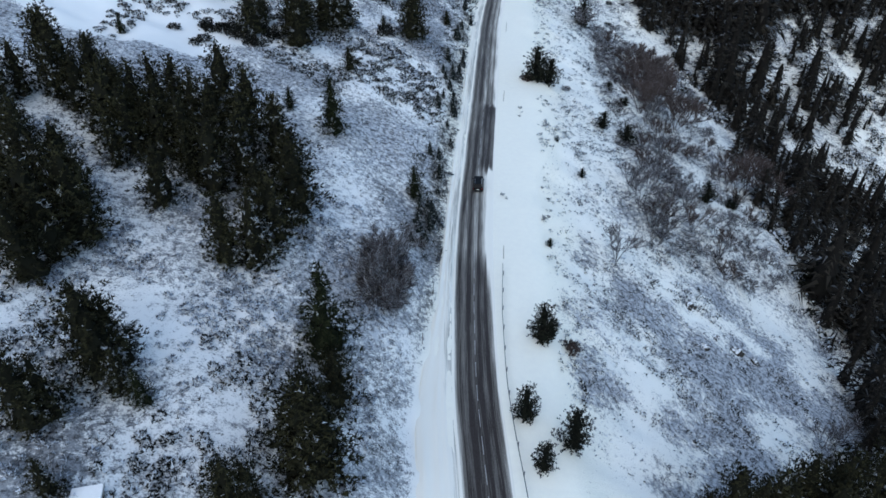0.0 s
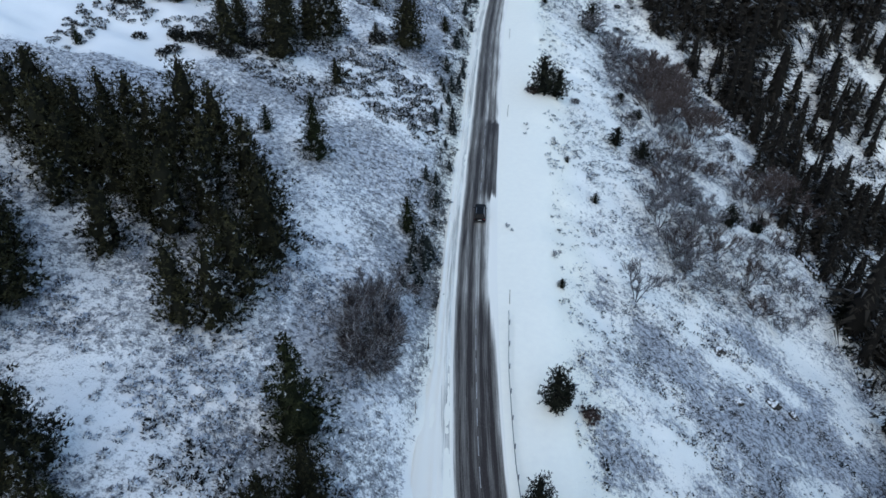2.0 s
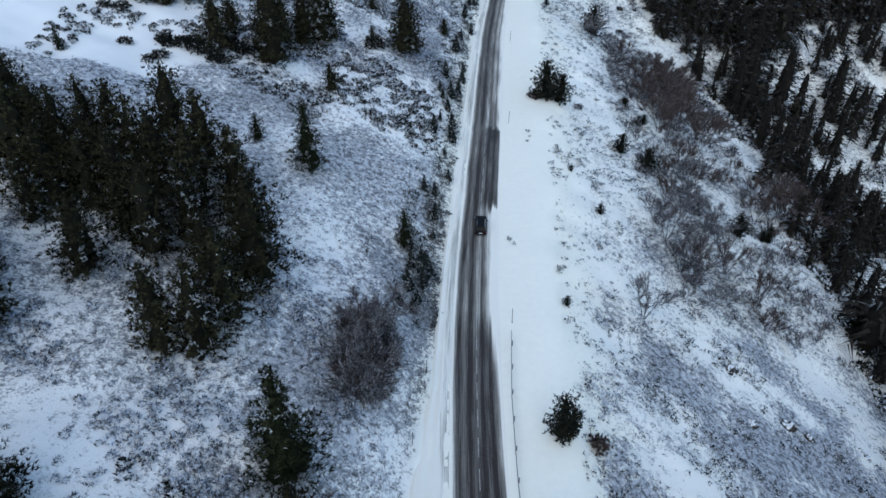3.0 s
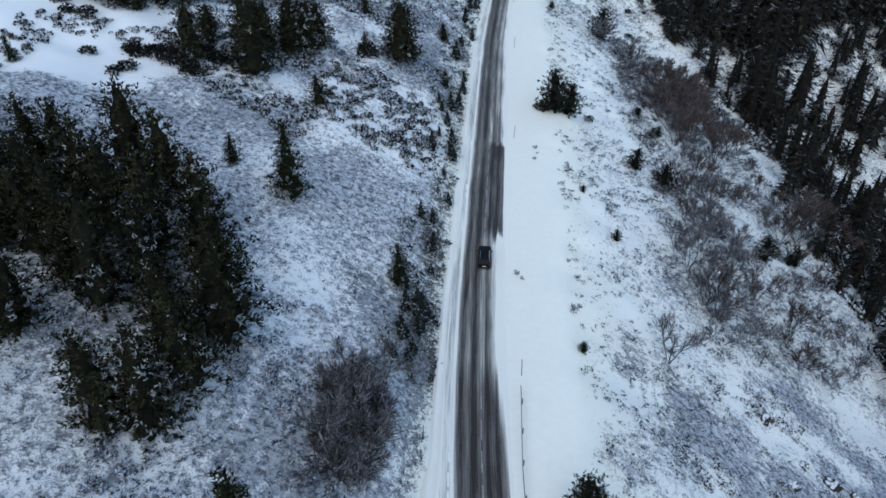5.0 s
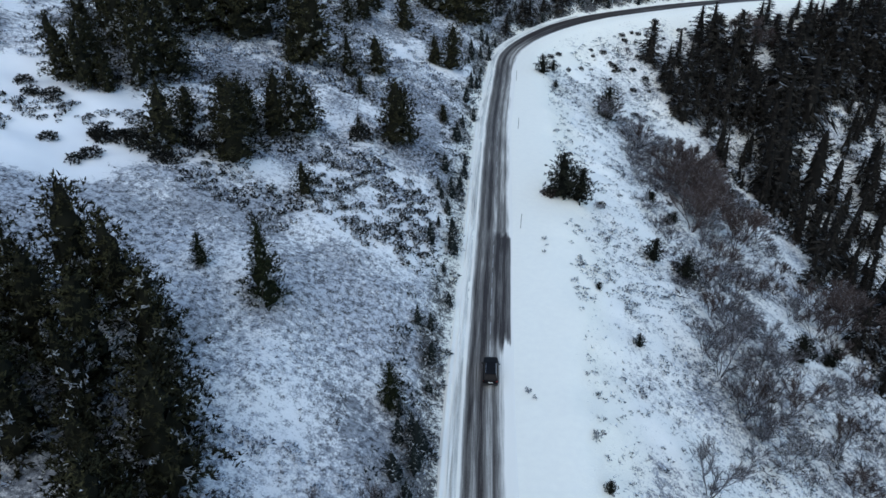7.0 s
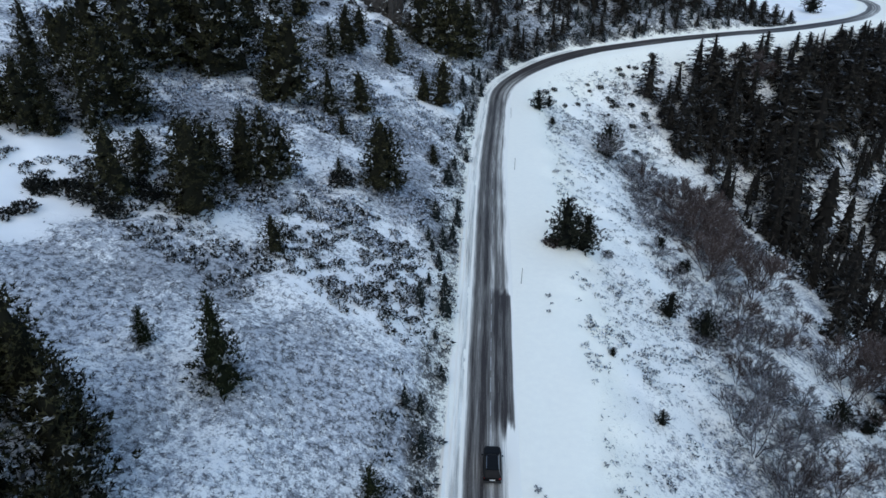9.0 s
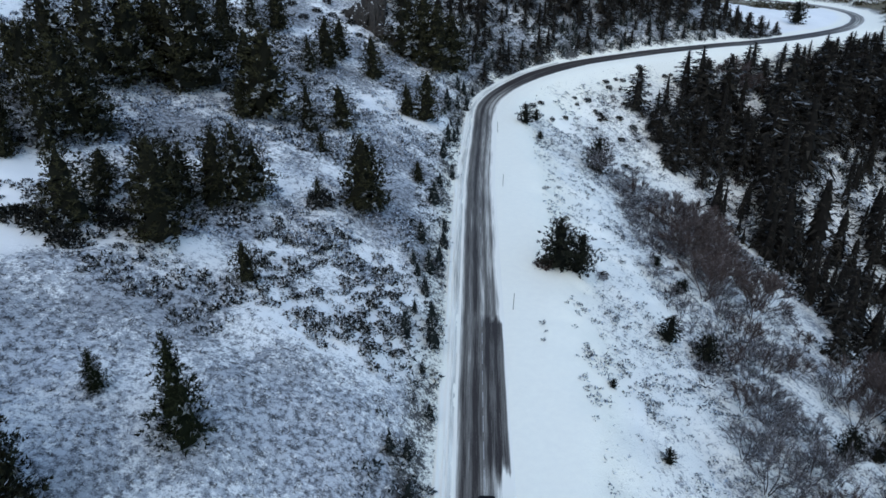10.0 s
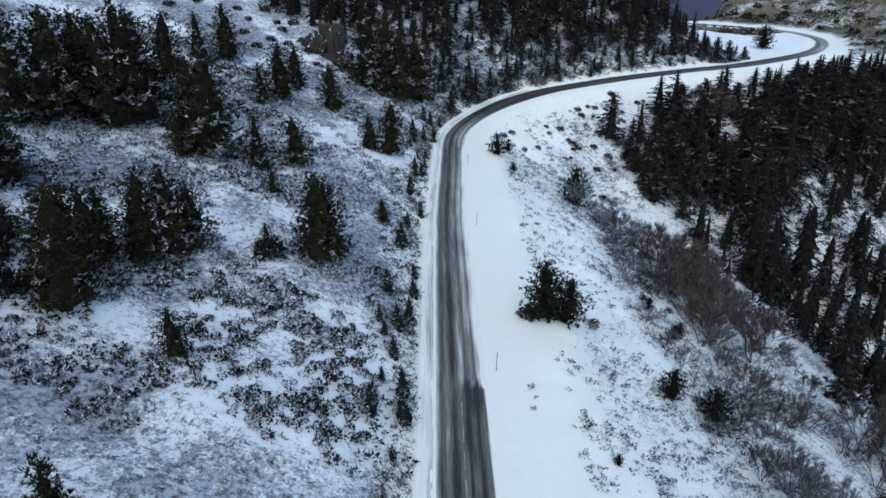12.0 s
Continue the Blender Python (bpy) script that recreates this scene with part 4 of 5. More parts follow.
plant(BROWN[0], 19.4, 156.2, 2.2, "", 1.25), plant(BROWN[0], 17.4, 69.2, 2.4)
WEEDS = [(16.4, 140.1, 0.9), (15.9, 136.3, 0.7), (10.3, 105.1, 0.9), (10.9, 104.2, 0.6), (17.2, 99.1, 1.5), (28.7, 157.9, 2.0), (17.8, 109.2, 0.7), (25.2, 189.1, 1.4), (16.6, 138.4, 0.5)]
for x, y, h in WEEDS:
    plant(GREY[0], x, y, h, "dry weeds poking out of the snow", 1.2, RNG, 0.05)


def valley(x, y, s, d):
    depth = np.interp(s, [0, 120, 200, 300, 432], [40, 60, 80, 95, 75])
    edge = np.interp(s, [0, 60, 120, 140, 165, 200, 231, 274, 290, 302, 330, 400, 440], [44, 58, 72, 72, 80, 79, 71, 61, 43, 24, 19, 13, 12])
    level = np.interp(s, [240, 280, 300, 440], [-0.22, -0.2, -0.36, -0.5]) + 0.36 * smooth(32, 60, d) * (s > 285)
    gaps = lattice_noise(x, y, 14, 41) + 0.8 * lattice_noise(x, y, 5, 42) > level
    return (d > edge) & (d < edge + depth) & gaps & (s < 452)


def outer(x, y, s, d):
    gaps = lattice_noise(x, y, 12, 43) + 0.5 * lattice_noise(x, y, 5, 48) > np.interp(s, [262, 320, 350], [-0.3, -0.55, -0.65])
    return (d < -6) & (d > -64) & (s > 262) & (s < 418) & gaps


def grove(places, count, low, high, group, name, label):
    """A forest: the trees by the road are things of their own, those behind them one mass."""
    px, py = np.array(places).T
    s, d = nearest(px, py)
    z = terrain(px, py)[0]
    order = np.argsort(np.abs(d))
    tall_ = RNG.uniform(low, high, len(places))
    tall_ *= np.clip(0.75 + 0.4 * lattice_noise(px, py, 9, 56) + RNG.normal(0, 0.2, len(places)), 0.3, 1.2)
    # below the far stretch the crowns stay lower than the line of sight across them to the road
    sight = (road_z(s) + 0.36 * (d - 4) - z) * RNG.uniform(0.75, 1.05, len(places))
    tall_ = np.where((d > 0) & (s > 285), np.clip(np.minimum(tall_, sight), 3, None), tall_)
    tall_ = np.where((d > 0) & (s < 285), tall_ * np.interp(s, [240, 285], [0.85, 1.0]), tall_)
    tall_ = np.where((d < 0), tall_ * np.clip(0.4 + 0.02 * np.abs(d), 0.4, 1) * np.interp(s, [370, 415], [1, 0.6]), tall_)
    for k in order[:count]:
        plant(SPRUCE[k % 3], *places[k], tall_[k], group, RNG.uniform(0.9, 1.4) * (1 + 1.6 / tall_[k]))
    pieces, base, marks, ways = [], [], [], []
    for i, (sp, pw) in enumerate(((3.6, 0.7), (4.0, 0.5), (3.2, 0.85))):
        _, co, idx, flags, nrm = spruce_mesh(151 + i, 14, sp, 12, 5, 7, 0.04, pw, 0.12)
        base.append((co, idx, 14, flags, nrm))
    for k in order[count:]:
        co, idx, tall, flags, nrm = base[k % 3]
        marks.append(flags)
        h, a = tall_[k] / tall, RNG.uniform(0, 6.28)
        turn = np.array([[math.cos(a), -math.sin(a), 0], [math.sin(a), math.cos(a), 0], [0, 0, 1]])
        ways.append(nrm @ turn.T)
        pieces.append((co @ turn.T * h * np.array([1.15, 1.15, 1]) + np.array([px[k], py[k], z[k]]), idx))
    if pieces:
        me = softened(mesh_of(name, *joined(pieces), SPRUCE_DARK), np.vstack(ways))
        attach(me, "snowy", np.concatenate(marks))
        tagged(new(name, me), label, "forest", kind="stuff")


grove(scatter(16000, valley, (20, 20, 250, 360), 3.8, 61), 190, 8, 25, "spruces of the valley forest", "valley_forest", "dense dark spruce forest in the shaded valley")
grove(scatter(7000, outer, (-60, 240, 150, 440), 3.6, 62), 110, 9, 19, "spruces above the bend", "slope_forest", "dense dark spruce forest above the bend")


TALL_SPRUCES = [(88.2, 280.2, 23), (98.3, 282.4, 21), (76.3, 261.7, 19), (128.5, 298.2, 22), (143.3, 308.5, 20), (72.1, 268.7, 11), (109.2, 275.4, 19), (98.2, 261.6, 17), (114.2, 272.6, 21),
                (148.5, 302.4, 22), (71.5, 251.7, 10), (120.8, 254.8, 12), (108.0, 259.7, 16), (80.7, 174.5, 9), (84.0, 177.0, 8), (77.7, 139.0, 8), (79.2, 151.3, 11), (109.2, 184.6, 14), (86.3, 147.1, 12),
                (117.4, 182.5, 14), (84, 152, 11), (90, 155, 12), (88, 141, 11), (83, 135, 9), (95, 160, 12), (92, 148, 12)]
for k, (x, y, h) in enumerate(TALL_SPRUCES):
    plant(SPRUCE[k % 3], x, y, h, "tall spruces of the valley forest", 1.1)


brow = lambda x, y, s, d: (d > 13) & (d < 36) & (s > 245) & (s < 350) & (lattice_noise(x, y, 8, 58) > -0.1)
for k, (x, y) in enumerate(scatter(450, brow, (30, 220, 125, 330), 2.2, 67)):
    plant(LOW[k % 2], x, y, RNG.uniform(0.8, 2.2), "dark bushes below the road", RNG.uniform(0.8, 1.2))


def verge(x, y, s, d):
    return ((d < -4.6) & (d > -9.5) & (s > 86) & (s < 275)) | ((d < -5) & (d > -13) & (s >= 262) & (s < 400))


for k, (x, y) in enumerate(scatter(2600, verge, (-8, 84, 130, 350), 1.5, 63)):
    plant(SAPLING[k % 3], x, y, RNG.uniform(1.8, 4.6), "frosted saplings along the bank", RNG.uniform(1.0, 1.4))


def thicket(x, y, s, d):
    return (d > 21) & (d < 62) & (s > 108) & (s < 235) & (d > np.interp(s, [108, 150, 235], [33, 31, 28])) & (lattice_noise(x, y, 10, 44) > -0.25)


for k, (x, y) in enumerate(scatter(900, thicket, (25, 95, 90, 240), 3.0, 64)):
    rusty = k % 7 == 3
    plant(RUST[0] if rusty else (GREY + BARE)[k % 3], x, y, RNG.uniform(5.0, 8.0) if rusty else RNG.uniform(2.0, 5.0),
          "reddish trees of the thicket" if rusty else "grey shrubs of the thicket", RNG.uniform(0.9, 1.3))


# ---- heath and scrub ----
def tufts(name, label, places, low, high, n, mat, flat=1.0, seed=1, sway=(0, 0)):
    """Very many small tufts on the ground, as one sheet of growth."""
    rng = np.random.default_rng(seed)
    p = np.array(places)
    z = terrain(p[:, 0], p[:, 1])[0]
    h = rng.uniform(low, high, len(p)) * rng.uniform(0.6, 1.1, len(p))
    c = np.column_stack([p, z - 0.03])
    v, f = blades(c, np.tile([sway[0], sway[1], flat], (len(p), 1)), h, h * 0.1, n, 0.75, rng)
    ob = tagged(new(name, mesh_of(name, v, f, mat)), label, "plants", kind="stuff")
    return ob


def weighted(count, box, seed, weight):
    rng = np.random.default_rng(seed)
    x, y = rng.uniform(box[0], box[2], count), rng.uniform(box[1], box[3], count)
    s, d = nearest(x, y)
    ok = rng.random(count) < weight(x, y, s, d)
    return np.column_stack([x[ok], y[ok]])


heath_at = lambda x, y, s, d: np.where(np.abs(d) > 4.6, np.clip(cover(x, y, s, d)[0] * 1.5 - 0.25, 0, 1), 0)
open_heath = lambda x, y, s, d: heath_at(x, y, s, d) * (rimed(x, y, d) < 0.4)
tufts("heath", "frosted brown heath and dry grass on the slopes", weighted(80000, (-70, 32, 95, 260), 71, open_heath), 0.25, 0.8, 6, HEATH)
rime_at = lambda x, y, s, d: heath_at(x, y, s, d) * (rimed(x, y, d) >= 0.4) * 0.9
tufts("rimed_grass", "pale rimed grass and heath on the open slopes", weighted(52000, (-60, 50, 80, 240), 75, rime_at), 0.25, 0.75, 6, RIME, 0.6, 5, (0.7, -0.6))


def shrubs(name, label, places, low, high, n, mat, seed, blade=(0.5, 0.14), caps=2.0):
    """Many low rounded shrubs of short sprays, as one sheet of growth."""
    rng = np.random.default_rng(seed)
    p = np.array(places)
    m = len(p)
    r = rng.uniform(low, high, m)
    out = rng.normal(0, 1, (m, n, 3))
    out[:, :, 2] = np.abs(out[:, :, 2]) + 0.1
    out /= np.linalg.norm(out, axis=2, keepdims=True)
    z = terrain(p[:, 0], p[:, 1])[0]
    c = np.column_stack([p, z])[:, None, :] + out * (r * 0.55)[:, None, None] * np.array([1, 1, 0.8])
    k = np.repeat(r, n)
    v, f = blades(c.reshape(-1, 3), out.reshape(-1, 3), k * blade[0], k * blade[1], 1, 0.5, rng)
    nrm = unit(np.repeat(out.reshape(-1, 3), 3, 0) + np.array([0, 0, 0.5]) + np.repeat(rng.normal(0, 0.25, (len(f), 3)), 3, 0))
    me = softened(mesh_of(name, v, turned(v, f, nrm), mat), nrm)
    lying = out[:, :, 2] + rng.normal(0, 0.12, (m, n)) + rng.normal(0, 0.1, (m, 1)) > caps
    attach(me, "snowy", np.repeat(lying.ravel(), 3))
    return tagged(new(name, me), label, "plants", kind="stuff")


juniper_at = lambda x, y, s, d: (((x + 8.5) / 11) ** 2 + ((y - 137) / 14.5) ** 2 + 0.4 * lattice_noise(x, y, 6, 49) < 1) * np.clip(0.6 + 1.5 * lattice_noise(x, y, 1.8, 54), 0.0, 1) * (d < -9) + ((d < -20) & (y > 120) & (lattice_noise(x, y, 9, 45) > 0.3)) * 0.4
shrubs("juniper", "low dark juniper mats dusted with snow", weighted(19000, (-60, 105, 12, 240), 72, juniper_at), 0.45, 1.0, 56, JUNIPER, 2, (0.4, 0.1), 0.88)
low_at = lambda x, y, s, d: ((d < -12) & (y < 90)) * np.clip(0.14 + 0.6 * lattice_noise(x, y, 6, 50), 0.03, 1)
shrubs("low_shrubs", "low dark shrubs dusted with snow on the lower slope", weighted(8000, (-60, 32, -8, 92), 76, low_at), 0.35, 1.0, 44, FROSTED, 6, (0.42, 0.1), 0.8)
near_at = lambda x, y, s, d: ((d < -14) & (y < 58)) * np.clip(0.3 + 0.9 * lattice_noise(x, y, 5, 68), 0, 1)
shrubs("near_junipers", "dark juniper clumps with snow on the lower slope", weighted(1500, (-56, 26, -8, 60), 85, near_at), 0.5, 1.2, 60, JUNIPER, 15, (0.38, 0.09), 0.8)
bank_at = lambda x, y, s, d: ((d < -5) & (d > -11) & (s > 84) & (s < 300)) * np.clip(0.45 + 0.7 * lattice_noise(x, y, 5, 52), 0, 1) + ((d < -5) & (d > -15) & (s >= 262) & (s < 420)) * 0.5
shrubs("bank_shrubs", "grey frosted shrubs crowding the bank above the road", weighted(34000, (-12, 80, 150, 350), 77, bank_at), 0.4, 1.1, 22, NEEDLE_FROST, 7)
brush_at = lambda x, y, s, d: ((d < -5.5) & (d > -26) & (s > 258) & (s < 415)) * np.clip(0.5 + 0.8 * lattice_noise(x, y, 6, 55), 0, 1)
shrubs("frosted_brush", "blue-grey frosted brush at the foot of the forest", weighted(9000, (0, 245, 150, 370), 79, brush_at), 0.7, 1.7, 34, NEEDLE_FROST, 9)
under_at = lambda x, y, s, d: valley_edge(x, y, s, d) * (d < 110) * 0.35 + ((d > 31) & (d < 60) & (s > 100) & (s < 300)) * np.clip(lattice_noise(x, y, 8, 53), 0, 1) * 0.22 + ((d > 15) & (d < 44) & (s > 248) & (s < 345)) * np.clip(0.15 + lattice_noise(x, y, 6, 57), 0, 1) * 0.5
shrubs("undergrowth", "dark undergrowth and brush at the edge of the valley forest", weighted(20000, (20, 60, 190, 330), 78, under_at), 0.6, 1.9, 30, TWIG_GREY, 8, (0.7, 0.05))
shrubs("hollow_brush", "dense dark brushwood in the hollow above the road", weighted(1500, (-14, 65, -3, 87), 86, lambda x, y, s, d: 0.32 * hollow(x, y, s, d)), 0.8, 2.0, 60, TWIG_GREY, 16, (0.7, 0.035))
brake_at = lambda x, y, s, d: 0.9 * hollow(x, y, s, d) + ((d > 29.5) & (d < 66) & (s > 112) & (s < 228)) * np.clip(0.3 + 0.9 * lattice_noise(x, y, 10, 44), 0, 1)
shrubs("brake", "grey-brown brushwood between the leafless trees", weighted(9500, (-14, 65, 95, 240), 81, brake_at), 0.7, 2.0, 30, TWIG_GREY, 11, (0.7, 0.045))
mat_at = lambda x, y, s, d: ((d < -10) & (y > 138)) * np.clip(0.25 + 0.8 * lattice_noise(x, y, 8, 62) + 0.5 * lattice_noise(x, y, 3, 63), 0, 1) * (cover(x, y, s, d)[0] > 0.15)
shrubs("slope_shrubs", "low blue-grey frosted shrubs covering the upper slope", weighted(11000, (-70, 138, 10, 262), 82, mat_at), 0.4, 1.2, 26, FROSTED, 12, (0.45, 0.13), 0.8)
dots_at = lambda x, y, s, d: ((d > 12) & (d < 32)) * np.clip(lattice_noise(x, y, 6, 46) * 0.8, 0.05, 1) * (y < 300)
shrubs("grass_tufts", "dark grass tufts poking through the snow", weighted(9000, (14, 60, 60, 300), 73, dots_at), 0.2, 0.7, 16, SEDGE, 3, (0.6, 0.12))
tussock_at = lambda x, y, s, d: ((d > 11.5) & (d < 48) & (s > 60)) * np.clip(0.1 + lattice_noise(x + 0.5 * y, y * 0.5, 3, 59) * 0.9 + 0.3 * lattice_noise(x, y, 9, 60), 0, 1) * (knoll(x, y, d) < 0.3)
shrubs("tussocks", "pale snow-laden grass tussocks on the slope below the road", weighted(24000, (14, 60, 70, 300), 80, tussock_at), 0.25, 0.85, 14, TUSSOCK, 10)
knoll_at = lambda x, y, s, d: knoll(x, y, d) * np.clip(1.6 * lattice_noise(x + y, (y - x) * 0.5, 3.2, 66) - 0.1, 0, 1)
shrubs("knoll_shrubs", "dark frosted dwarf shrubs between the rimed grass", weighted(6000, (14, 40, 84, 106), 83, knoll_at), 0.3, 0.7, 18, JUNIPER, 13, (0.5, 0.16), 0.8)
floor_at = lambda x, y, s, d: (d > 40) * valley_edge(x, y, s, d) * np.clip(0.35 + 0.8 * lattice_noise(x, y, 5, 67), 0, 1)
shrubs("valley_bushes", "dark juniper bushes on the floor of the forest", weighted(30000, (40, 90, 200, 330), 84, floor_at), 0.6, 2.0, 20, JUNIPER, 14, (0.5, 0.16), 0.85)
scrub_at = lambda x, y, s, d: np.clip(cover(x, y, s, d)[1] * 1.2 - 0.1, 0, 1) * (lattice_noise(x, y, 14, 47) > -0.35)
shrubs("scrub", "olive-green scrub on the far hillside", weighted(13000, (150, 340, 420, 640), 74, scrub_at), 0.9, 2.3, 10, OLIVE, 4)


# ---- guard rail, poles, rocks ----
def guard_rail():
    rail = tagged(new("guard_rail"), "grey steel guard rail half sunk in snow", "guard rail")
    side = lambda s: float(np.interp(s, [0, 44, 52, 60, 74, 84, 90], [4.6, 4.2, 4.0, 3.9, 4.0, 4.4, 4.5]))
    st = np.arange(14, 86, 1.0)
    prof = [(0.0, 0.42), (0.05, 0.5), (0.0, 0.57), (0.05, 0.64), (0.0, 0.72)]
    v, f = [], []
    for i, s in enumerate(st):
        for a, h in prof + [(q + 0.012, w) for q, w in prof[::-1]]:
            v.append(at_road(s, side(s) - a, h)[0])
    n = 2 * len(prof)
    for i in range(len(st) - 1):
        for j in range(n):
            f.append((i * n + j, i * n + (j + 1) % n, (i + 1) * n + (j + 1) % n, (i + 1) * n + j))
    part("rail", mesh_of("rail", v, f, STEEL), STEEL, rail)
    bm = bmesh.new()
    bmesh.ops.create_cube(bm, size=1, matrix=Matrix.LocRotScale((0, 0, 0.2), None, (0.1, 0.14, 1.1)))
    bmesh.ops.bevel(bm, geom=bm.edges[:], offset=0.012, segments=1)
    first = part("post", bm, STEEL, rail)
    for i, s in enumerate(np.arange(15, 85, 4.0)):
        p, turn = at_road(s, side(s) + 0.1, 0.0)
        ob = first if i == 0 else part("post", first.data, STEEL, rail)
        ob.matrix_basis = pose(*p, 0, 0, turn)


guard_rail()


def snow_pole(x, y, h, tilt):
    v, f = tube([(0, 0, -0.3), (0, 0, h * 0.5), (0, 0, h)], [0.045, 0.045, 0.04], 8)
    ob = tagged(new("snow_pole", mesh_of("snow_pole", v, f, POLE)), "thin wooden snow pole beside the road", "pole", "snow poles")
    ob.matrix_basis = pose(x, y, float(terrain(x, y)[0][0]), tilt, tilt * 0.6, 0)


for x, y, h, tilt in ((13.1, 143.8, 2.6, 2), (9.3, 86.9, 2.4, -3), (-2.7, 67.1, 2.2, 4), (16.8, 188, 2.5, 1), (19.5, 222, 2.5, -2), (-1.4, 78, 1.8, 2)):
    snow_pole(x, y, h, tilt)


def rock(x, y, size, flat, seed, mat=ROCK, name="rock", label="grey boulder half covered in snow"):
    bm = bmesh.new()
    bmesh.ops.create_icosphere(bm, subdivisions=3, radius=1)
    off = Vector((seed * 3.1, seed * 1.7, 0))
    for v in bm.verts:
        c = v.co.copy()
        k = 1 + 0.45 * noise.noise(c * 0.9 + off) + 0.22 * noise.noise(c * 2.6 + off) + 0.1 * noise.noise(c * 6 + off)
        v.co = Vector((c.x * k * size, c.y * k * size * 0.8, c.z * k * size * flat))
    ob = part(name, bm, mat)
    ob.matrix_basis = pose(x, y, float(terrain(x, y)[0][0]) - 0.2 * size * flat, 0, 0, seed * 47)
    return tagged(ob, label, "rock")


for k, (x, y, size, flat) in enumerate(((42.7, 93.6, 1.1, 0.6), (44, 94.2, 0.8, 0.6), (49.9, 86.5, 1.4, 0.7), (42.5, 83.4, 0.9, 0.5), (46, 87.5, 1.0, 0.5), (53, 85.5, 1.0, 0.6))):
    rock(x, y, size, flat, k + 1)


def crag(x, y, wide, tall, seed):
    """A steep angular block of rock, split into ribs."""
    bm = bmesh.new()
    bmesh.ops.create_icosphere(bm, subdivisions=4, radius=1)
    off = Vector((seed * 5.3, seed * 2.9, seed * 1.1))
    for v in bm.verts:
        c = v.co.normalized()
        flat = max(abs(c.x), abs(c.y), abs(c.z) * 0.8) ** -0.6
        k = flat * (0.85 + 0.3 * noise.noise(c * 1.3 + off)) - 0.5 * abs(noise.noise(Vector((c.x * 3.2, c.y * 3.2, c.z * 0.9)) + off)) - 0.3 * abs(noise.noise(c * 6 + off)) + 0.08 * noise.noise(c * 15 + off)
        v.co = Vector((c.x * k * wide, c.y * k * wide * 0.8, c.z * k * tall * 0.62))
    ob = tagged(part("rock_outcrop", bm, ROCK), "steep ribbed brown-grey rock above the bend", "rock", "crags above the bend")
    ob.matrix_basis = pose(x, y, float(terrain(x, y)[0][0]), 8 * math.sin(seed), 10, seed * 61)


for k, (x, y, w, h) in enumerate(((-12.5, 266, 4.2, 8), (-9.2, 263.5, 3.6, 13), (-6.3, 260.5, 3.2, 8), (-15, 269, 4, 5.5), (-10.5, 268, 5, 14), (-4.2, 257.5, 2.4, 5))):
    crag(x, y, w, h, k + 1)


def cistern(x, y, turn):
    """A low concrete water cistern with snow on its roof slab."""
    thing = tagged(new("cistern"), "small concrete cistern with a snow-covered roof", "cistern")
    for name, size, z, mat in (("wall", (2.3, 2.0, 1.6), 0.5, CONCRETE), ("roof", (2.6, 2.3, 0.16), 1.38, CONCRETE), ("snow", (2.55, 2.25, 0.2), 1.56, SNOW)):
        bm = bmesh.new()
        bmesh.ops.create_cube(bm, size=1, matrix=Matrix.LocRotScale((0, 0, z), None, size))
        bmesh.ops.bevel(bm, geom=bm.edges[:], offset=0.07 if name == "snow" else 0.02, segments=3)
        part(name, bm, mat, thing)
    thing.matrix_basis = pose(x, y, float(terrain(x, y)[0][0]) - 1.0, 0, 0, turn)


cistern(-29.9, 35.0, 12)


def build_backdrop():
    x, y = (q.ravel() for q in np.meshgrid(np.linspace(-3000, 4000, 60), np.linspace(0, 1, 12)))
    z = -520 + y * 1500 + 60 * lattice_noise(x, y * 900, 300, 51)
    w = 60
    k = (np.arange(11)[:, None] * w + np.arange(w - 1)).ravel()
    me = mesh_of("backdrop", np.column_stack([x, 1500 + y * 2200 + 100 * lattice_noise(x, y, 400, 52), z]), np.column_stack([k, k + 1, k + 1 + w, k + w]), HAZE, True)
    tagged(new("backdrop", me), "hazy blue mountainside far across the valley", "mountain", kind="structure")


build_backdrop()


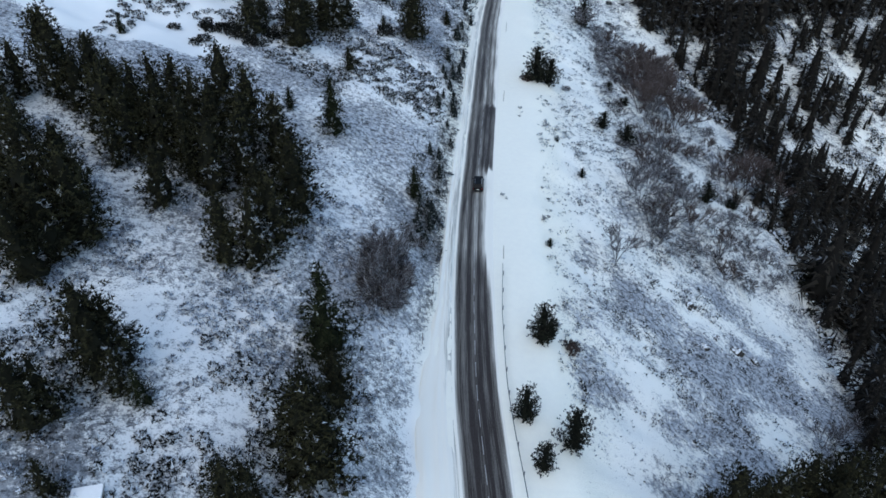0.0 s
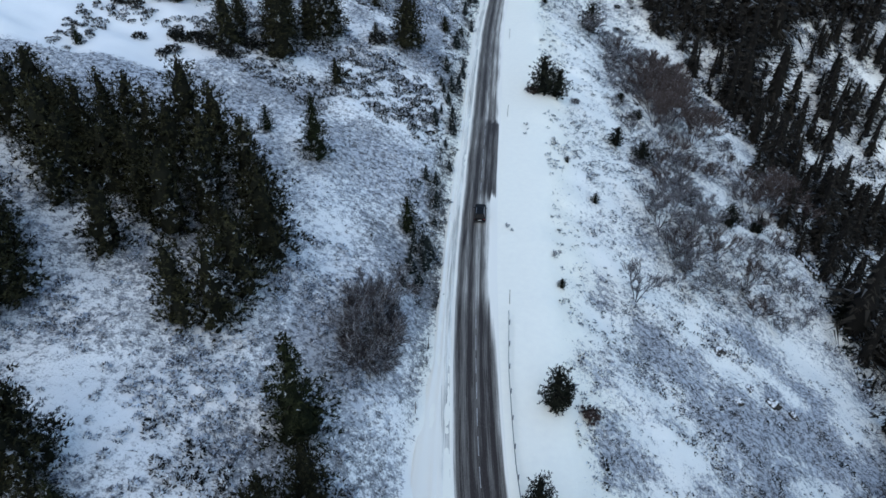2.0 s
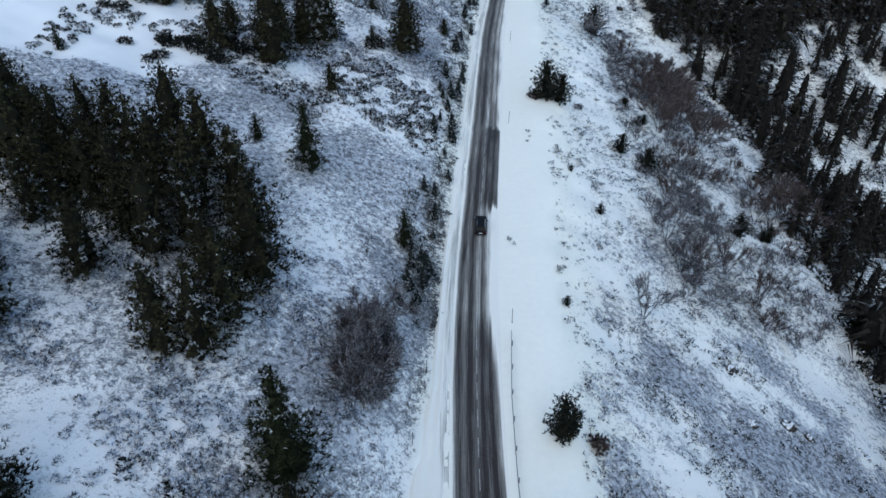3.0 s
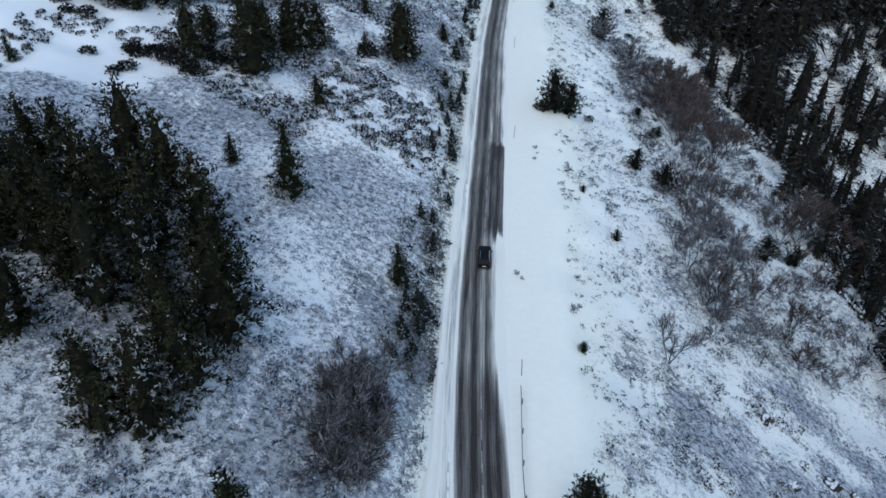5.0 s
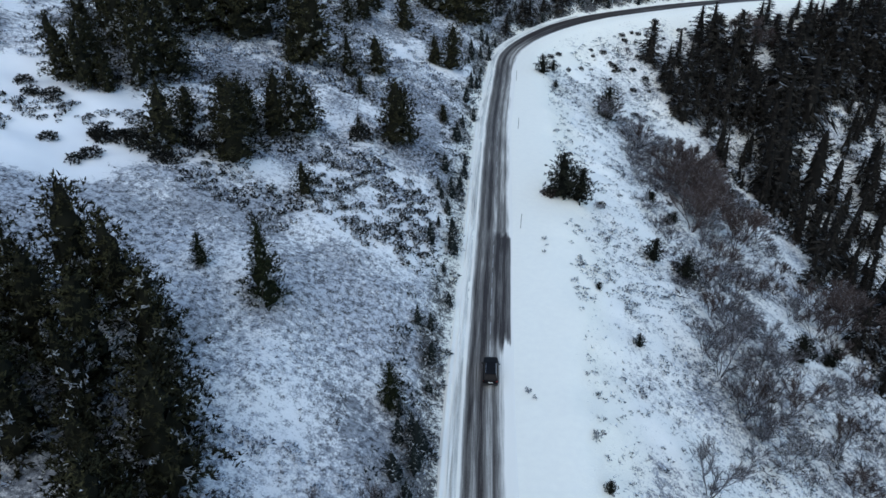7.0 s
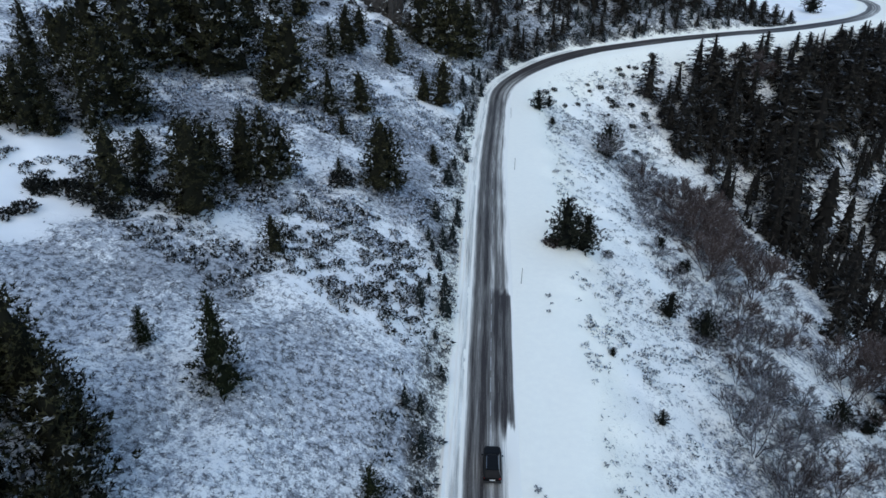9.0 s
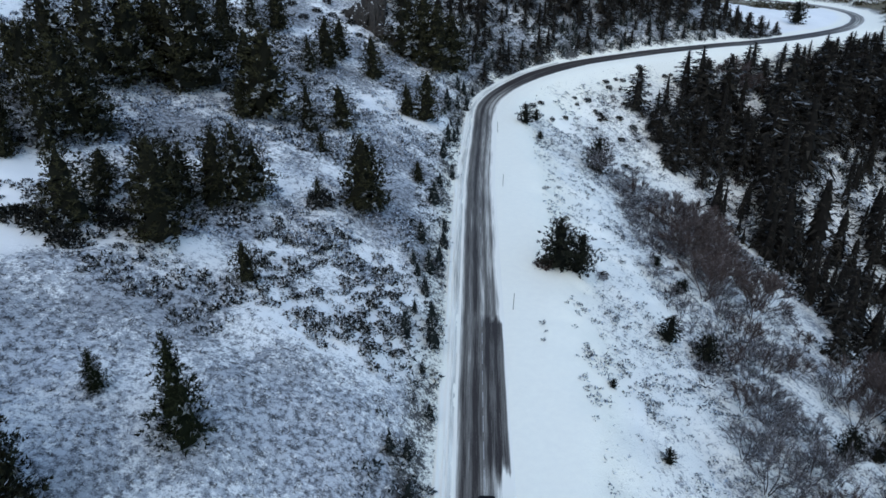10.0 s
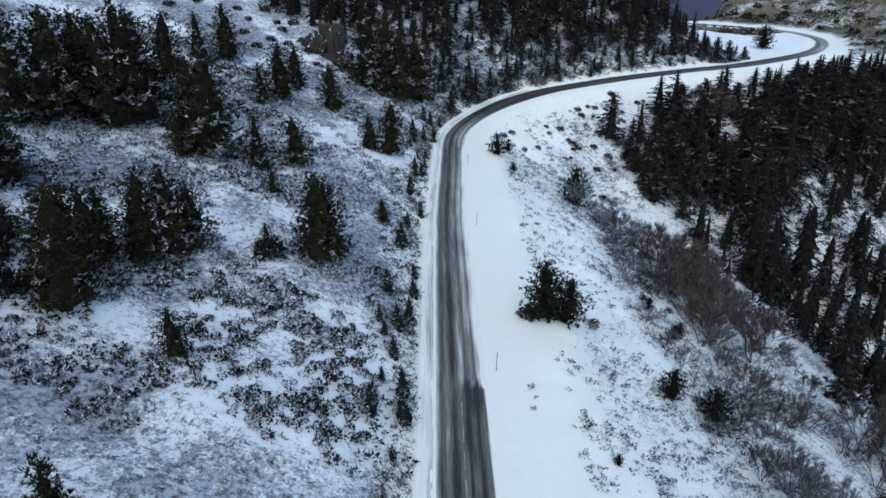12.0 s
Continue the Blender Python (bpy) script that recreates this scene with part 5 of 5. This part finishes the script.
# ---- car ----
def car(s, u):
    """A dark estate car on the road at station s."""
    thing = tagged(new("car"), "dark estate car on the slushy mountain road", "car")
    bm = bmesh.new()
    # half outlines from the tail to the nose: y, half width, sill, waist
    rings = [(-2.2, 0.74, 0.45, 0.92), (-2.12, 0.86, 0.32, 1.0), (-1.2, 0.9, 0.24, 1.02), (0.4, 0.9, 0.24, 0.98), (1.0, 0.89, 0.24, 0.95), (1.75, 0.86, 0.26, 0.84), (2.1, 0.76, 0.34, 0.74), (2.2, 0.62, 0.42, 0.66)]
    loops = []
    for y, w, lo, hi in rings:
        pts = [(-w * 0.92, lo), (-w, (lo + hi) / 2 - 0.05), (-w * 0.95, hi - 0.06), (-w * 0.8, hi), (w * 0.8, hi), (w * 0.95, hi - 0.06), (w, (lo + hi) / 2 - 0.05), (w * 0.92, lo)]
        loops.append([bm.verts.new((a, y, b)) for a, b in pts])
    for a, b in zip(loops, loops[1:]):
        for j in range(8):
            bm.faces.new((a[j], a[(j + 1) % 8], b[(j + 1) % 8], b[j]))
    bm.faces.new(loops[0][::-1]), bm.faces.new(loops[-1])
    bmesh.ops.recalc_face_normals(bm, faces=bm.faces[:])
    body = part("body", bm, BODY, thing)

    def slab(name, corners, mat, parent=thing, thick=0.02):
        b = bmesh.new()
        f = b.faces.new([b.verts.new(c) for c in corners])
        r = bmesh.ops.extrude_face_region(b, geom=[f])
        b.normal_update()
        nrm = f.normal
        bmesh.ops.translate(b, verts=[g for g in r["geom"] if isinstance(g, bmesh.types.BMVert)], vec=-nrm * thick)
        bmesh.ops.recalc_face_normals(b, faces=b.faces[:])
        return part(name, b, mat, parent)

    slab("roof", [(-0.6, -1.75, 1.47), (0.6, -1.75, 1.47), (0.58, 0.15, 1.5), (-0.58, 0.15, 1.5)], BODY, thing, 0.05)
    slab("windscreen", [(-0.58, 0.15, 1.49), (0.58, 0.15, 1.49), (0.72, 0.95, 0.97), (-0.72, 0.95, 0.97)], GLASS)
    slab("rear_window", [(0.6, -1.75, 1.46), (-0.6, -1.75, 1.46), (-0.74, -2.1, 1.0), (0.74, -2.1, 1.0)], GLASS)
    for q in (-1, 1):
        slab("side_window", [(q * 0.6, -1.75, 1.46), (q * 0.58, 0.15, 1.49), (q * 0.76, 0.9, 0.98), (q * 0.78, -2.08, 1.0)], GLASS)
        slab("tail_light", [(q * 0.62, -2.2, 0.74), (q * 0.8, -2.17, 0.74), (q * 0.8, -2.15, 0.9), (q * 0.62, -2.18, 0.9)], TAIL)
        slab("headlight", [(q * 0.45, 2.2, 0.56), (q * 0.7, 2.13, 0.56), (q * 0.7, 2.1, 0.68), (q * 0.45, 2.18, 0.68)], CHROME)
        slab("mirror", [(q * 0.92, 0.62, 0.96), (q * 1.06, 0.6, 0.96), (q * 1.06, 0.6, 1.08), (q * 0.92, 0.62, 1.08)], BODY, thing, 0.1)
        slab("roof_rail", [(q * 0.56, -1.6, 1.53), (q * 0.6, -1.6, 1.53), (q * 0.58, 0.0, 1.55), (q * 0.54, 0.0, 1.55)], CHROME, thing, 0.03)
        for y in (-1.35, 1.38):
            b = bmesh.new()
            bmesh.ops.create_cone(b, cap_ends=True, segments=24, radius1=0.33, radius2=0.33, depth=0.22, matrix=Matrix.Rotation(math.pi / 2, 4, "Y"))
            bmesh.ops.bevel(b, geom=[e for e in b.edges if e.calc_face_angle(0) > 1], offset=0.03, segments=2)
            wheel = part("wheel", b, TYRE, thing)
            wheel.location = (q * 0.8, y, 0.33)
            b = bmesh.new()
            bmesh.ops.create_cone(b, cap_ends=True, segments=20, radius1=0.21, radius2=0.19, depth=0.235, matrix=Matrix.Rotation(math.pi / 2, 4, "Y"))
            part("rim", b, CHROME, wheel)
    slab("number_plate", [(-0.26, -2.225, 0.6), (0.26, -2.225, 0.6), (0.26, -2.225, 0.71), (-0.26, -2.225, 0.71)], WHITE)
    slab("rear_bumper", [(-0.84, -2.24, 0.36), (0.84, -2.24, 0.36), (0.84, -2.24, 0.54), (-0.84, -2.24, 0.54)], TYRE, thing, 0.1)
    p, turn = at_road(s, u, 0.035)
    thing.matrix_basis = pose(*p, 0, 0, turn)


car(108.4, 0.25)
